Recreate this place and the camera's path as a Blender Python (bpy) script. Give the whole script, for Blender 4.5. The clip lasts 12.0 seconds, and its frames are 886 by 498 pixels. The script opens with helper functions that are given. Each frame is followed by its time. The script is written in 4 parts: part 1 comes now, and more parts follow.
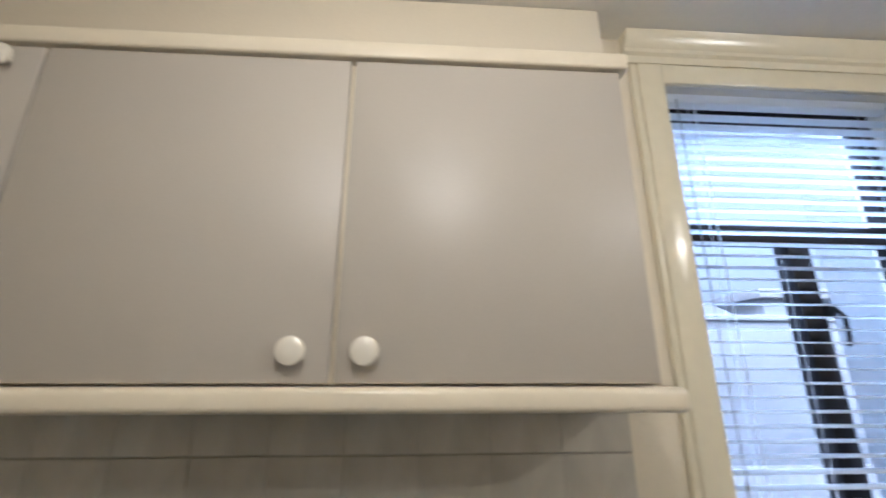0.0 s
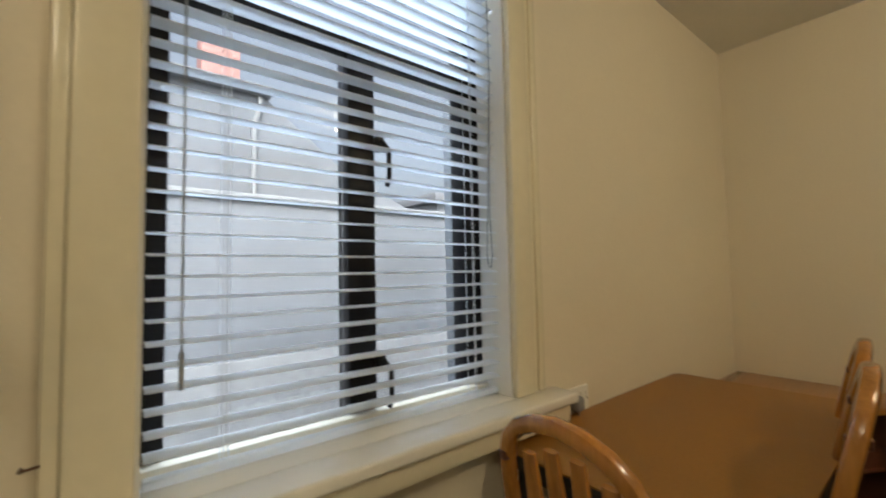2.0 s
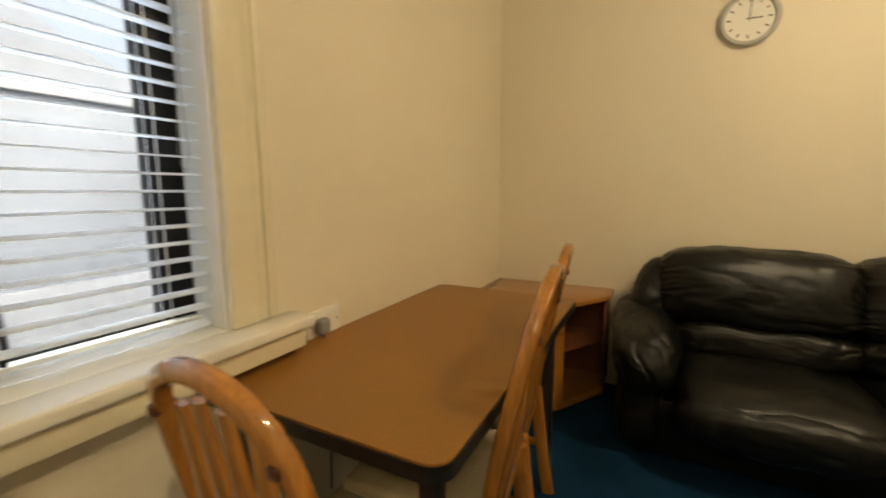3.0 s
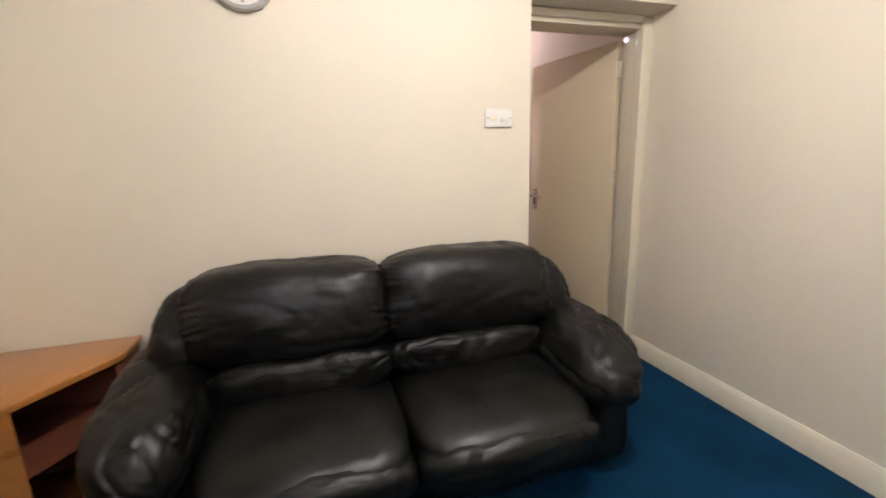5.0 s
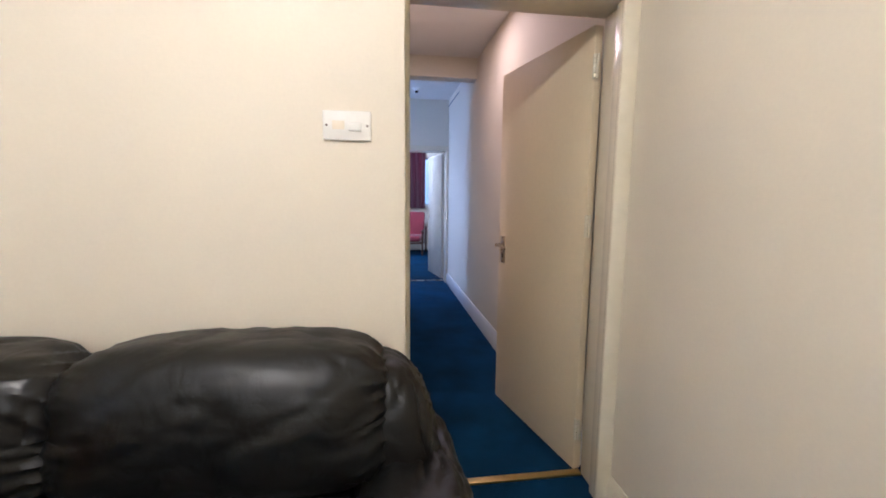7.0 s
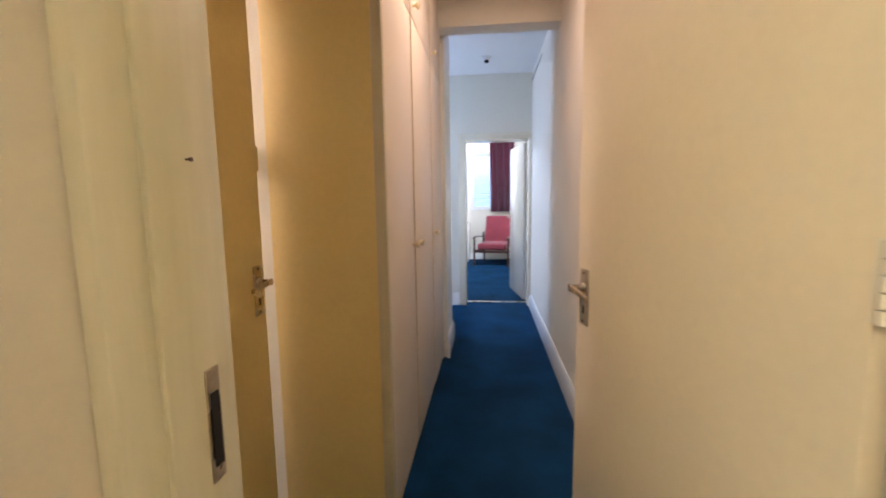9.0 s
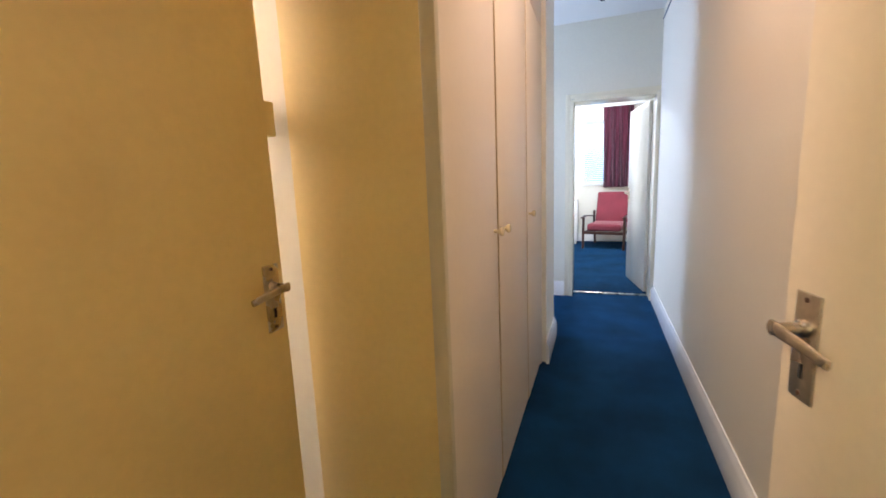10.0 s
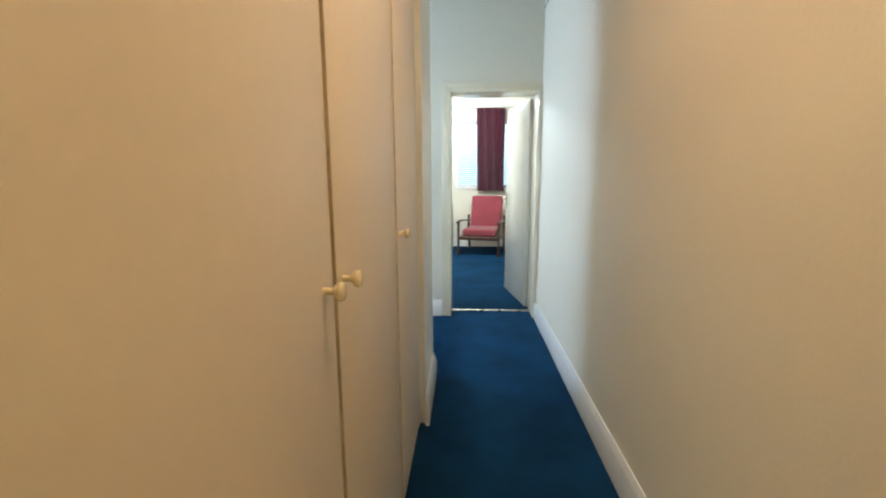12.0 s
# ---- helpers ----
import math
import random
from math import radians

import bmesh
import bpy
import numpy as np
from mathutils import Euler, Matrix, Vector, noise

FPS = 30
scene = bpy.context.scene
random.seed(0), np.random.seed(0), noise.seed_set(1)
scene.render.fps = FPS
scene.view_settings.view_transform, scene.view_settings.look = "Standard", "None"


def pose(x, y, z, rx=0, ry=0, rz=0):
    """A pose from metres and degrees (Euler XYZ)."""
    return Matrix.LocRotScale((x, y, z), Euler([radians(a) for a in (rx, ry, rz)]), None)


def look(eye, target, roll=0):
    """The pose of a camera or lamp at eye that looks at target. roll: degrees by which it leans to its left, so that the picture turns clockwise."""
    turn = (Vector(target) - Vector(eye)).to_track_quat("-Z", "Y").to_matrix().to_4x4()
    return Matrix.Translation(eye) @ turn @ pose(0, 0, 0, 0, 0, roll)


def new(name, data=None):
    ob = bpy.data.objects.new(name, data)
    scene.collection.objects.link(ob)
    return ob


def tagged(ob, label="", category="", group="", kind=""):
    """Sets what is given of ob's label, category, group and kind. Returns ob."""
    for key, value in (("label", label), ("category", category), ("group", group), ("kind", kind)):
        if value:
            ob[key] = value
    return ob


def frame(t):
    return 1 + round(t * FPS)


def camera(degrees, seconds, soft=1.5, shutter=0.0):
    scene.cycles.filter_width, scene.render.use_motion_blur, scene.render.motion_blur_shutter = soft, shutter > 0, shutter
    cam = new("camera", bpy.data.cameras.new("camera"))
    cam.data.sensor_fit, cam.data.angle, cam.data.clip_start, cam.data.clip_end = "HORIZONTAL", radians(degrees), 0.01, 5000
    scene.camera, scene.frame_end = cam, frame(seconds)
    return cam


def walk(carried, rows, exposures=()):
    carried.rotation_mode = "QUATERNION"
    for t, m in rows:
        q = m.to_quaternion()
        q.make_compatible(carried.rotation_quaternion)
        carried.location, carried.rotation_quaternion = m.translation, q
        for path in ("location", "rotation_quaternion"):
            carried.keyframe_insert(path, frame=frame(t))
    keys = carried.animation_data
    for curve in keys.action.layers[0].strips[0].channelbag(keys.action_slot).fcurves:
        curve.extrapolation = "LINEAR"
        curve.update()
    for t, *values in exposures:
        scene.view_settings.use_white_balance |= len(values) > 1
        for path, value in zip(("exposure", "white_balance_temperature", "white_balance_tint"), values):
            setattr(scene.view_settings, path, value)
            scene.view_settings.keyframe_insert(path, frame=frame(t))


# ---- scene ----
cam = camera(93.8, 12.0, soft=1.7, shutter=0.3)
PATH = [
    (0, (-3.856, 2.272, 1.42), (-3.738, 4.187, 1.985), 0.1),
    (0.5, (-3.561, 2.302, 1.344), (-3.012, 4.154, 1.861), 0.0),
    (1, (-3.347, 2.552, 1.316), (-2.399, 4.251, 1.779), -0.3),
    (1.5, (-3.203, 2.632, 1.298), (-2.109, 4.277, 1.609), -0.4),
    (2, (-3.023, 2.615, 1.262), (-1.767, 4.167, 1.37), -1.1),
    (2.5, (-2.866, 2.546, 1.249), (-1.371, 3.866, 1.107), -0.1),
    (3, (-2.694, 2.535, 1.218), (-0.938, 3.452, 0.94), -0.3),
    (3.5, (-2.474, 2.536, 1.211), (-0.545, 2.934, 0.862), -0.9),
    (5.5, (-1.874, 1.694, 1.335), (-0.017, 1.062, 0.94), -1.5),
    (6, (-1.722, 1.444, 1.323), (0.153, 0.837, 0.985), -1.2),
    (6.5, (-1.555, 1.198, 1.314), (0.372, 0.741, 1.04), 0.0),
    (8.3, (-0.583, 0.557, 1.27), (1.401, 0.543, 1.017), -0.3),
    (8.5, (-0.43, 0.543, 1.264), (1.556, 0.525, 1.024), 0.4),
    (9, (-0.141, 0.521, 1.281), (1.834, 0.73, 1.045), -0.8),
    (9.5, (0.145, 0.49, 1.276), (2.014, 1.136, 0.978), -2.0),
    (10, (0.368, 0.528, 1.257), (2.215, 1.224, 0.933), -2.4),
    (10.5, (0.612, 0.593, 1.273), (2.553, 0.983, 0.992), -1.4),
    (11, (0.799, 0.579, 1.273), (2.731, 1.026, 1.018), -4.1),
    (11.5, (0.997, 0.581, 1.271), (2.93, 1.02, 1.007), -2.0),
    (12, (1.15, 0.637, 1.258), (3.118, 0.746, 0.918), -0.3),
]
EXPOSURES = [(0.0, 1.5, 4650, 16), (0.5, 1.05, 5100, 15), (1.0, 1.0, 5600, 12), (1.5, 0.85, 5800, 9), (2.2, 0.8, 6000, 8), (3.0, 1.4, 6500, 9), (3.7, 2.0, 6100, 14), (5.3, 2.08, 4600, 21),
             (6.7, 2.08, 4600, 21), (8.4, 2.25, 4950, 15), (9.0, 2.6, 5250, 14), (9.4, 2.72, 5550, 13), (10.0, 2.85, 5350, 11), (10.7, 2.8, 5500, 5), (12.0, 2.72, 5850, -3)]
walk(cam, [(t, look(eye, target, roll)) for t, eye, target, roll in PATH], EXPOSURES)

# ---- world and light ----
world = bpy.data.worlds.new("overcast_sky")
scene.world = world
world.use_nodes = True
wn = world.node_tree
sky = wn.nodes.new("ShaderNodeTexSky")
sky.sky_type = 'NISHITA'
sky.sun_disc = False
sky.sun_elevation, sky.sun_rotation = radians(42), radians(200)
sky.dust_density, sky.air_density, sky.ozone_density = 10.0, 1.0, 0.0
cloud = wn.nodes.new("ShaderNodeHueSaturation")
cloud.inputs["Saturation"].default_value, cloud.inputs["Value"].default_value = 0.4, 1.08
wn.links.new(sky.outputs[0], cloud.inputs["Color"])
wn.links.new(cloud.outputs[0], wn.nodes["Background"].inputs[0])
wn.nodes["Background"].inputs[1].default_value = 0.15


def lamp(name, kind, energy, color, m, **more):
    data = bpy.data.lights.new(name, kind)
    data.energy, data.color = energy, color
    if kind == 'AREA':
        data.shape, data.size, data.size_y = 'RECTANGLE', more["w"], more["h"]
    elif kind == 'SUN':
        data.angle = more["angle"]
    else:
        data.shadow_soft_size = more["r"]
    ob = new(name, data)
    ob.matrix_world = m
    return ob


WARM = (1.0, 0.79, 0.49)
lamp("sun", 'SUN', 0.5, (1.0, 0.97, 0.92), look((0, -5, 12), (0, 2, 0)), angle=radians(15))
lamp("bulb_kitchen", 'POINT', 12, WARM, pose(-3.86, 2.02, 2.36), r=0.14)
lamp("bulb_sofa", 'POINT', 20, WARM, pose(-1.45, 1.38, 2.54), r=0.06)
lamp("downlight_hall", 'AREA', 2.35, (1.0, 0.67, 0.47), look((1.86, 0.45, 2.66), (1.86, 0.451, 0)), w=0.16, h=0.16)
lamp("bulb_store", 'POINT', 12, (1.0, 0.72, 0.62), pose(1.3, 2.3, 2.3), r=0.08)
lamp("daylight_lobby", 'AREA', 5.2, (0.58, 0.70, 1.0), look((4.25, 2.86, 1.6), (4.2, 0, 1.2)), w=0.9, h=1.3)
lamp("daylight_bedroom", 'AREA', 0.8, (0.60, 0.78, 1.0), look((8.98, 0.27, 1.65), (5, 0.27, 1.2)), w=1.05, h=1.1)

lamp("bulb_bedroom", 'POINT', 26, (0.98, 0.96, 1.0), pose(6.9, 0.9, 2.55), r=0.12)
lamp("daylight_kitchen", 'AREA', 42, (0.80, 0.90, 1.0), look((-2.5, 4.15, 3.1), (-2.5, 3.5, 1.5)), w=1.3, h=0.7)

# ---- materials ----


def mat(name, color, rough=0.6, grain=60.0, bump=0.05, vary=0.08, stain=1.5, metal=0.0, spec=0.5, coat=0.0, tint=None, stretch=None, detail=4.0, rrough=0.03, sheen=0.0):
    """A painted, woven or stained surface: colour varied at two scales, relief by fine noise."""
    m = bpy.data.materials.new(name)
    m.use_nodes = True
    nt = m.node_tree
    p = nt.nodes["Principled BSDF"]
    tex = nt.nodes.new("ShaderNodeTexCoord")
    mp = nt.nodes.new("ShaderNodeMapping")
    nt.links.new(tex.outputs["Object"], mp.inputs[0])
    if stretch:
        mp.inputs["Scale"].default_value = stretch
    big = nt.nodes.new("ShaderNodeTexNoise")
    big.inputs["Scale"].default_value, big.inputs["Detail"].default_value = stain, 5
    fine = nt.nodes.new("ShaderNodeTexNoise")
    fine.inputs["Scale"].default_value, fine.inputs["Detail"].default_value = grain, detail
    for n in (big, fine):
        nt.links.new(mp.outputs[0], n.inputs["Vector"])
    mix = nt.nodes.new("ShaderNodeMix")
    mix.data_type = 'RGBA'
    lo = [c * (1 - vary) for c in color]
    hi = tint or [min(1, c * (1 + vary)) for c in color]
    mix.inputs[6].default_value, mix.inputs[7].default_value = (*lo, 1), (*hi, 1)
    add = nt.nodes.new("ShaderNodeMath")
    add.operation = 'MULTIPLY_ADD'
    add.inputs[1].default_value, add.inputs[2].default_value = 0.45, 0.0
    nt.links.new(fine.outputs[0], add.inputs[0])
    add2 = nt.nodes.new("ShaderNodeMath")
    add2.operation = 'MULTIPLY_ADD'
    add2.inputs[1].default_value = 0.6
    nt.links.new(big.outputs[0], add2.inputs[0])
    nt.links.new(add.outputs[0], add2.inputs[2])
    ramp = nt.nodes.new("ShaderNodeMapRange")
    ramp.inputs[1].default_value, ramp.inputs[2].default_value = 0.36, 0.7
    nt.links.new(add2.outputs[0], ramp.inputs[0])
    nt.links.new(ramp.outputs[0], mix.inputs[0])
    nt.links.new(mix.outputs[2], p.inputs["Base Color"])
    rr = nt.nodes.new("ShaderNodeMapRange")
    rr.inputs[1].default_value, rr.inputs[2].default_value = 0.3, 0.7
    rr.inputs[3].default_value, rr.inputs[4].default_value = max(0.02, rough - rrough), min(1, rough + rrough)
    nt.links.new(big.outputs[0], rr.inputs[0])
    nt.links.new(rr.outputs[0], p.inputs["Roughness"])
    p.inputs["Metallic"].default_value = metal
    p.inputs["Specular IOR Level"].default_value = spec
    p.inputs["Coat Weight"].default_value = coat
    p.inputs["Sheen Weight"].default_value = sheen
    if bump:
        b = nt.nodes.new("ShaderNodeBump")
        b.inputs["Strength"].default_value, b.inputs["Distance"].default_value = bump, 0.01
        nt.links.new(fine.outputs[0], b.inputs["Height"])
        nt.links.new(b.outputs[0], p.inputs["Normal"])
    return m


def leather_material():
    """Black leather: fine grain, long creases, uneven sheen."""
    m = mat("black_leather", (0.0040, 0.0042, 0.0034), 0.40, 320, 0.08, 0.3, 6, spec=0.36, rrough=0.12)
    nt = m.node_tree
    p = nt.nodes["Principled BSDF"]
    fine = p.inputs["Normal"].links[0].from_node
    wave = nt.nodes.new("ShaderNodeTexNoise")
    wave.inputs["Scale"].default_value, wave.inputs["Detail"].default_value, wave.inputs["Distortion"].default_value = 9, 3, 1.6
    mp = nt.nodes.new("ShaderNodeMapping")
    mp.inputs["Scale"].default_value = (1, 1.1, 1)
    tex = nt.nodes.new("ShaderNodeTexCoord")
    nt.links.new(tex.outputs["Object"], mp.inputs[0])
    nt.links.new(mp.outputs[0], wave.inputs["Vector"])
    b = nt.nodes.new("ShaderNodeBump")
    b.inputs["Strength"].default_value, b.inputs["Distance"].default_value = 0.11, 0.03
    nt.links.new(wave.outputs[0], b.inputs["Height"])
    nt.links.new(fine.outputs[0], b.inputs["Normal"])
    nt.links.new(b.outputs[0], p.inputs["Normal"])
    return m


def glass_material():
    m = bpy.data.materials.new("window_glass")
    m.use_nodes = True
    p = m.node_tree.nodes["Principled BSDF"]
    p.inputs["Transmission Weight"].default_value, p.inputs["Roughness"].default_value, p.inputs["IOR"].default_value = 1.0, 0.0, 1.45
    p.inputs["Base Color"].default_value = (0.96, 0.98, 0.98, 1)
    return m


def glow(name, color, strength):
    m = bpy.data.materials.new(name)
    m.use_nodes = True
    p = m.node_tree.nodes["Principled BSDF"]
    p.inputs["Base Color"].default_value = (*color, 1)
    p.inputs["Emission Color"].default_value, p.inputs["Emission Strength"].default_value = (*color, 1), strength
    return m


M_WALL = mat("cream_wall_paint", (0.76, 0.69, 0.55), 0.62, 90, 0.06, 0.025, 1.1)
M_WALL2 = mat("hall_wall_paint", (0.74, 0.705, 0.585), 0.40, 40, 0.05, 0.03, 1.2)
M_CEIL = mat("white_ceiling_paint", (0.78, 0.76, 0.70), 0.85, 70, 0.08, 0.03, 1.0)
M_TRIM = mat("cream_gloss_paint", (0.78, 0.72, 0.55), 0.24, 25, 0.04, 0.04, 3, coat=0.2)
M_SILL = mat("white_gloss_paint", (0.82, 0.80, 0.74), 0.16, 20, 0.05, 0.04, 3, coat=0.4)
M_OLDTRIM = mat("worn_cream_paint", (0.72, 0.66, 0.42), 0.38, 14, 0.34, 0.16, 5, tint=(0.78, 0.72, 0.52), stretch=(1.6, 1.6, 0.16))
M_DOOR = mat("cream_door_paint", (0.74, 0.63, 0.42), 0.45, 45, 0.06, 0.03, 1.4)
M_OCHRE = mat("ochre_cream_paint", (0.75, 0.58, 0.22), 0.5, 45, 0.06, 0.04, 1.3)
# whitish cupboard paint; the hall light's warm pink cast is in the colour
M_CUP = mat("warm_lit_cupboard_paint", (0.72, 0.63, 0.49), 0.46, 40, 0.04, 0.02, 1.6, spec=0.16)
M_CARPET = mat("blue_carpet", (0.008, 0.036, 0.086), 0.95, 420, 0.55, 0.40, 3.0, spec=0.05, detail=6)
M_LEATHER = leather_material()
M_GLASS = glass_material()
M_CABDOOR = mat("grey_laminate", (0.50, 0.46, 0.40), 0.40, 160, 0.03, 0.03, 2)
M_CREAM_PL = mat("cream_laminate_edge", (0.80, 0.72, 0.56), 0.3, 60, 0.02, 0.03, 3)
M_WHITE_PL = mat("white_plastic", (0.80, 0.78, 0.72), 0.3, 80, 0.02, 0.03, 6)
M_KNOB = mat("ivory_ceramic", (0.82, 0.77, 0.66), 0.16, 30, 0.02, 0.04, 20, coat=0.5)
M_YKNOB = mat("yellowed_plastic", (0.78, 0.66, 0.38), 0.22, 30, 0.02, 0.06, 25, coat=0.3)
M_CLOCK = mat("silver_grey_plastic", (0.42, 0.41, 0.38), 0.3, 60, 0.02, 0.05, 10)
# brown that stands in for the shade between the cupboard doors
M_GAP_SHADE = mat("door_gap_shade", (0.58, 0.46, 0.28), 0.7, 60, 0.1, 0.2, 6)
# cream post paint, greyed and darkened for the shade on its west side
M_POST = mat("shaded_cream_paint", (0.56, 0.49, 0.31), 0.45, 30, 0.12, 0.06, 4, stretch=(1, 1, 0.3))
M_TILE = mat("grey_marbled_tile", (0.58, 0.55, 0.48), 0.22, 10, 0.03, 0.16, 7, stretch=(1, 1, 0.55), coat=0.2)
M_GROUT = mat("grout", (0.43, 0.41, 0.36), 0.9, 120, 0.2, 0.1, 8)
M_ALU = mat("dark_brown_aluminium", (0.005, 0.004, 0.005), 0.45, 90, 0.04, 0.2, 6, spec=0.25)
M_SLAT = mat("white_blind_slat", (0.82, 0.84, 0.86), 0.35, 60, 0.01, 0.03, 6)
snt = M_SLAT.node_tree
trans, mixs = snt.nodes.new("ShaderNodeBsdfTranslucent"), snt.nodes.new("ShaderNodeMixShader")
trans.inputs[0].default_value, mixs.inputs[0].default_value = (0.88, 0.91, 0.95, 1), 0.6
snt.links.new(snt.nodes["Principled BSDF"].outputs[0], mixs.inputs[1])
snt.links.new(trans.outputs[0], mixs.inputs[2])
snt.links.new(mixs.outputs[0], snt.nodes["Material Output"].inputs[0])
M_CORD = mat("grey_cord", (0.25, 0.26, 0.27), 0.8, 300, 0.1, 0.1, 20)
M_TABLE = mat("brown_laminate_table_top", (0.27, 0.120, 0.017), 0.42, 90, 0.03, 0.10, 2.5, stretch=(1, 1.6, 1))
M_BLACK = mat("black_edging", (0.01, 0.009, 0.008), 0.45, 90, 0.05, 0.2, 5)
M_PINE = mat("varnished_orange_pine", (0.40, 0.17, 0.03), 0.20, 16, 0.06, 0.28, 3, stretch=(6, 6, 0.6), coat=0.5)
M_PINE_D = mat("dark_joint_plug", (0.09, 0.03, 0.012), 0.4, 30, 0.05, 0.1, 8)
M_UNIT = mat("pine_veneer", (0.38, 0.165, 0.03), 0.3, 12, 0.05, 0.16, 2, stretch=(0.7, 5, 5), coat=0.3)
M_UNIT_IN = mat("red_brown_board", (0.17, 0.055, 0.025), 0.5, 20, 0.05, 0.15, 3)
M_SEAT = mat("beige_cushion_fabric", (0.50, 0.40, 0.22), 0.9, 240, 0.4, 0.15, 8, tint=(0.62, 0.54, 0.34))
M_CHROME = mat("worn_satin_chrome", (0.52, 0.47, 0.38), 0.28, 60, 0.12, 0.25, 12, metal=1.0)
M_BRASS = mat("brass_strip", (0.62, 0.43, 0.14), 0.3, 80, 0.05, 0.12, 9, metal=1.0)
M_DARK = mat("dark_hole", (0.008, 0.006, 0.005), 0.8, 60, 0.02, 0.2, 5)
M_RUST = mat("rusted_steel", (0.11, 0.06, 0.04), 0.6, 60, 0.3, 0.3, 14, metal=0.5)
M_CURTAIN = mat("burgundy_velvet_curtain", (0.15, 0.018, 0.045), 0.85, 120, 0.25, 0.25, 5, stretch=(1, 1, 0.2), sheen=0.4)
M_PINKFAB = mat("pink_red_upholstery", (0.24, 0.034, 0.048), 0.9, 200, 0.35, 0.15, 6, sheen=0.3)
M_MAHOG = mat("dark_mahogany", (0.06, 0.022, 0.012), 0.3, 18, 0.05, 0.2, 4, stretch=(4, 4, 0.6), coat=0.3)
M_RENDER = mat("grey_white_render", (0.21, 0.22, 0.24), 0.9, 25, 0.4, 0.16, 0.8, tint=(0.29, 0.31, 0.34))
M_SLATE = mat("grey_roof_slate", (0.24, 0.25, 0.27), 0.6, 18, 0.2, 0.18, 2)
M_BRICKP = mat("pink_chimney_render", (0.50, 0.27, 0.24), 0.9, 30, 0.3, 0.12, 3)
M_CONC = mat("wet_concrete", (0.33, 0.34, 0.35), 0.6, 12, 0.2, 0.2, 0.7)
# emission stands in for daylight behind the frosted pane
M_FROST = glow("frosted_glowing_pane", (0.80, 0.84, 1.0), 1.2)

# ---- building helpers ----


def bm_box(bm, x0, x1, y0, y1, z0, z1, bevel=0.0, seg=2, m=None):
    r = bmesh.ops.create_cube(bm, size=1.0)
    vs = r["verts"]
    bmesh.ops.transform(bm, verts=vs, matrix=Matrix.Translation(((x0 + x1) / 2, (y0 + y1) / 2, (z0 + z1) / 2)) @ Matrix.Diagonal((x1 - x0, y1 - y0, z1 - z0, 1)))
    if bevel > 0:
        es = list({e for v in vs for e in v.link_edges})
        r2 = bmesh.ops.bevel(bm, geom=es, offset=bevel, segments=seg, affect='EDGES', profile=0.5)
        vs = list({v for f in r2["faces"] for v in f.verts} | {v for v in vs if v.is_valid})
    if m is not None:
        bmesh.ops.transform(bm, verts=vs, matrix=m)
    return vs


def bm_cyl(bm, p0, p1, r0, r1=None, n=16, cap=True):
    p0, p1 = Vector(p0), Vector(p1)
    d = p1 - p0
    r = bmesh.ops.create_cone(bm, cap_ends=cap, segments=n, radius1=r0, radius2=r0 if r1 is None else r1, depth=d.length)
    bmesh.ops.transform(bm, verts=r["verts"], matrix=Matrix.Translation((p0 + p1) / 2) @ d.to_track_quat('Z', 'Y').to_matrix().to_4x4())
    return r["verts"]


def bm_lathe(bm, profile, n=20, m=None):
    """A turned shape: profile of (radius, height) about z."""
    rings = [[bm.verts.new((r * math.cos(2 * math.pi * k / n), r * math.sin(2 * math.pi * k / n), z)) for k in range(n)] for r, z in profile]
    for a, b in zip(rings, rings[1:]):
        for k in range(n):
            bm.faces.new((a[k], a[(k + 1) % n], b[(k + 1) % n], b[k]))
    bm.faces.new(rings[0][::-1])
    bm.faces.new(rings[-1])
    if m is not None:
        bmesh.ops.transform(bm, verts=[v for r in rings for v in r], matrix=m)


def bm_sweep(bm, pts, w, h, side=(0, 1, 0), n=10, power=3.0, taper=None):
    """A bar with a rounded section swept along points; w across 'side', h across the other way."""
    pts = [Vector(p) for p in pts]
    rings = []
    for i, p in enumerate(pts):
        d = (pts[min(i + 1, len(pts) - 1)] - pts[max(i - 1, 0)]).normalized()
        s = Vector(side)
        s = (s - d * s.dot(d)).normalized()
        u = d.cross(s)
        k = 1.0 if taper is None else taper(i / (len(pts) - 1))
        ring = []
        for j in range(n):
            a = 2 * math.pi * (j + 0.5) / n
            c, q = math.cos(a), math.sin(a)
            ring.append(bm.verts.new(p + s * (math.copysign(abs(c) ** (2 / power), c) * w / 2 * k) + u * (math.copysign(abs(q) ** (2 / power), q) * h / 2 * k)))
        rings.append(ring)
    for a, b in zip(rings, rings[1:]):
        for j in range(n):
            bm.faces.new((a[j], a[(j + 1) % n], b[(j + 1) % n], b[j]))
    bm.faces.new(rings[0][::-1])
    bm.faces.new(rings[-1])


def bm_prism(bm, poly, z0, z1, bevel=0.0):
    lo = [bm.verts.new((x, y, z0)) for x, y in poly]
    hi = [bm.verts.new((x, y, z1)) for x, y in poly]
    fs = [bm.faces.new(lo[::-1]), bm.faces.new(hi)]
    for i in range(len(poly)):
        j = (i + 1) % len(poly)
        fs.append(bm.faces.new((lo[i], lo[j], hi[j], hi[i])))
    if bevel:
        bmesh.ops.bevel(bm, geom=list({e for f in fs for e in f.edges}), offset=bevel, segments=2, affect='EDGES', profile=0.5)


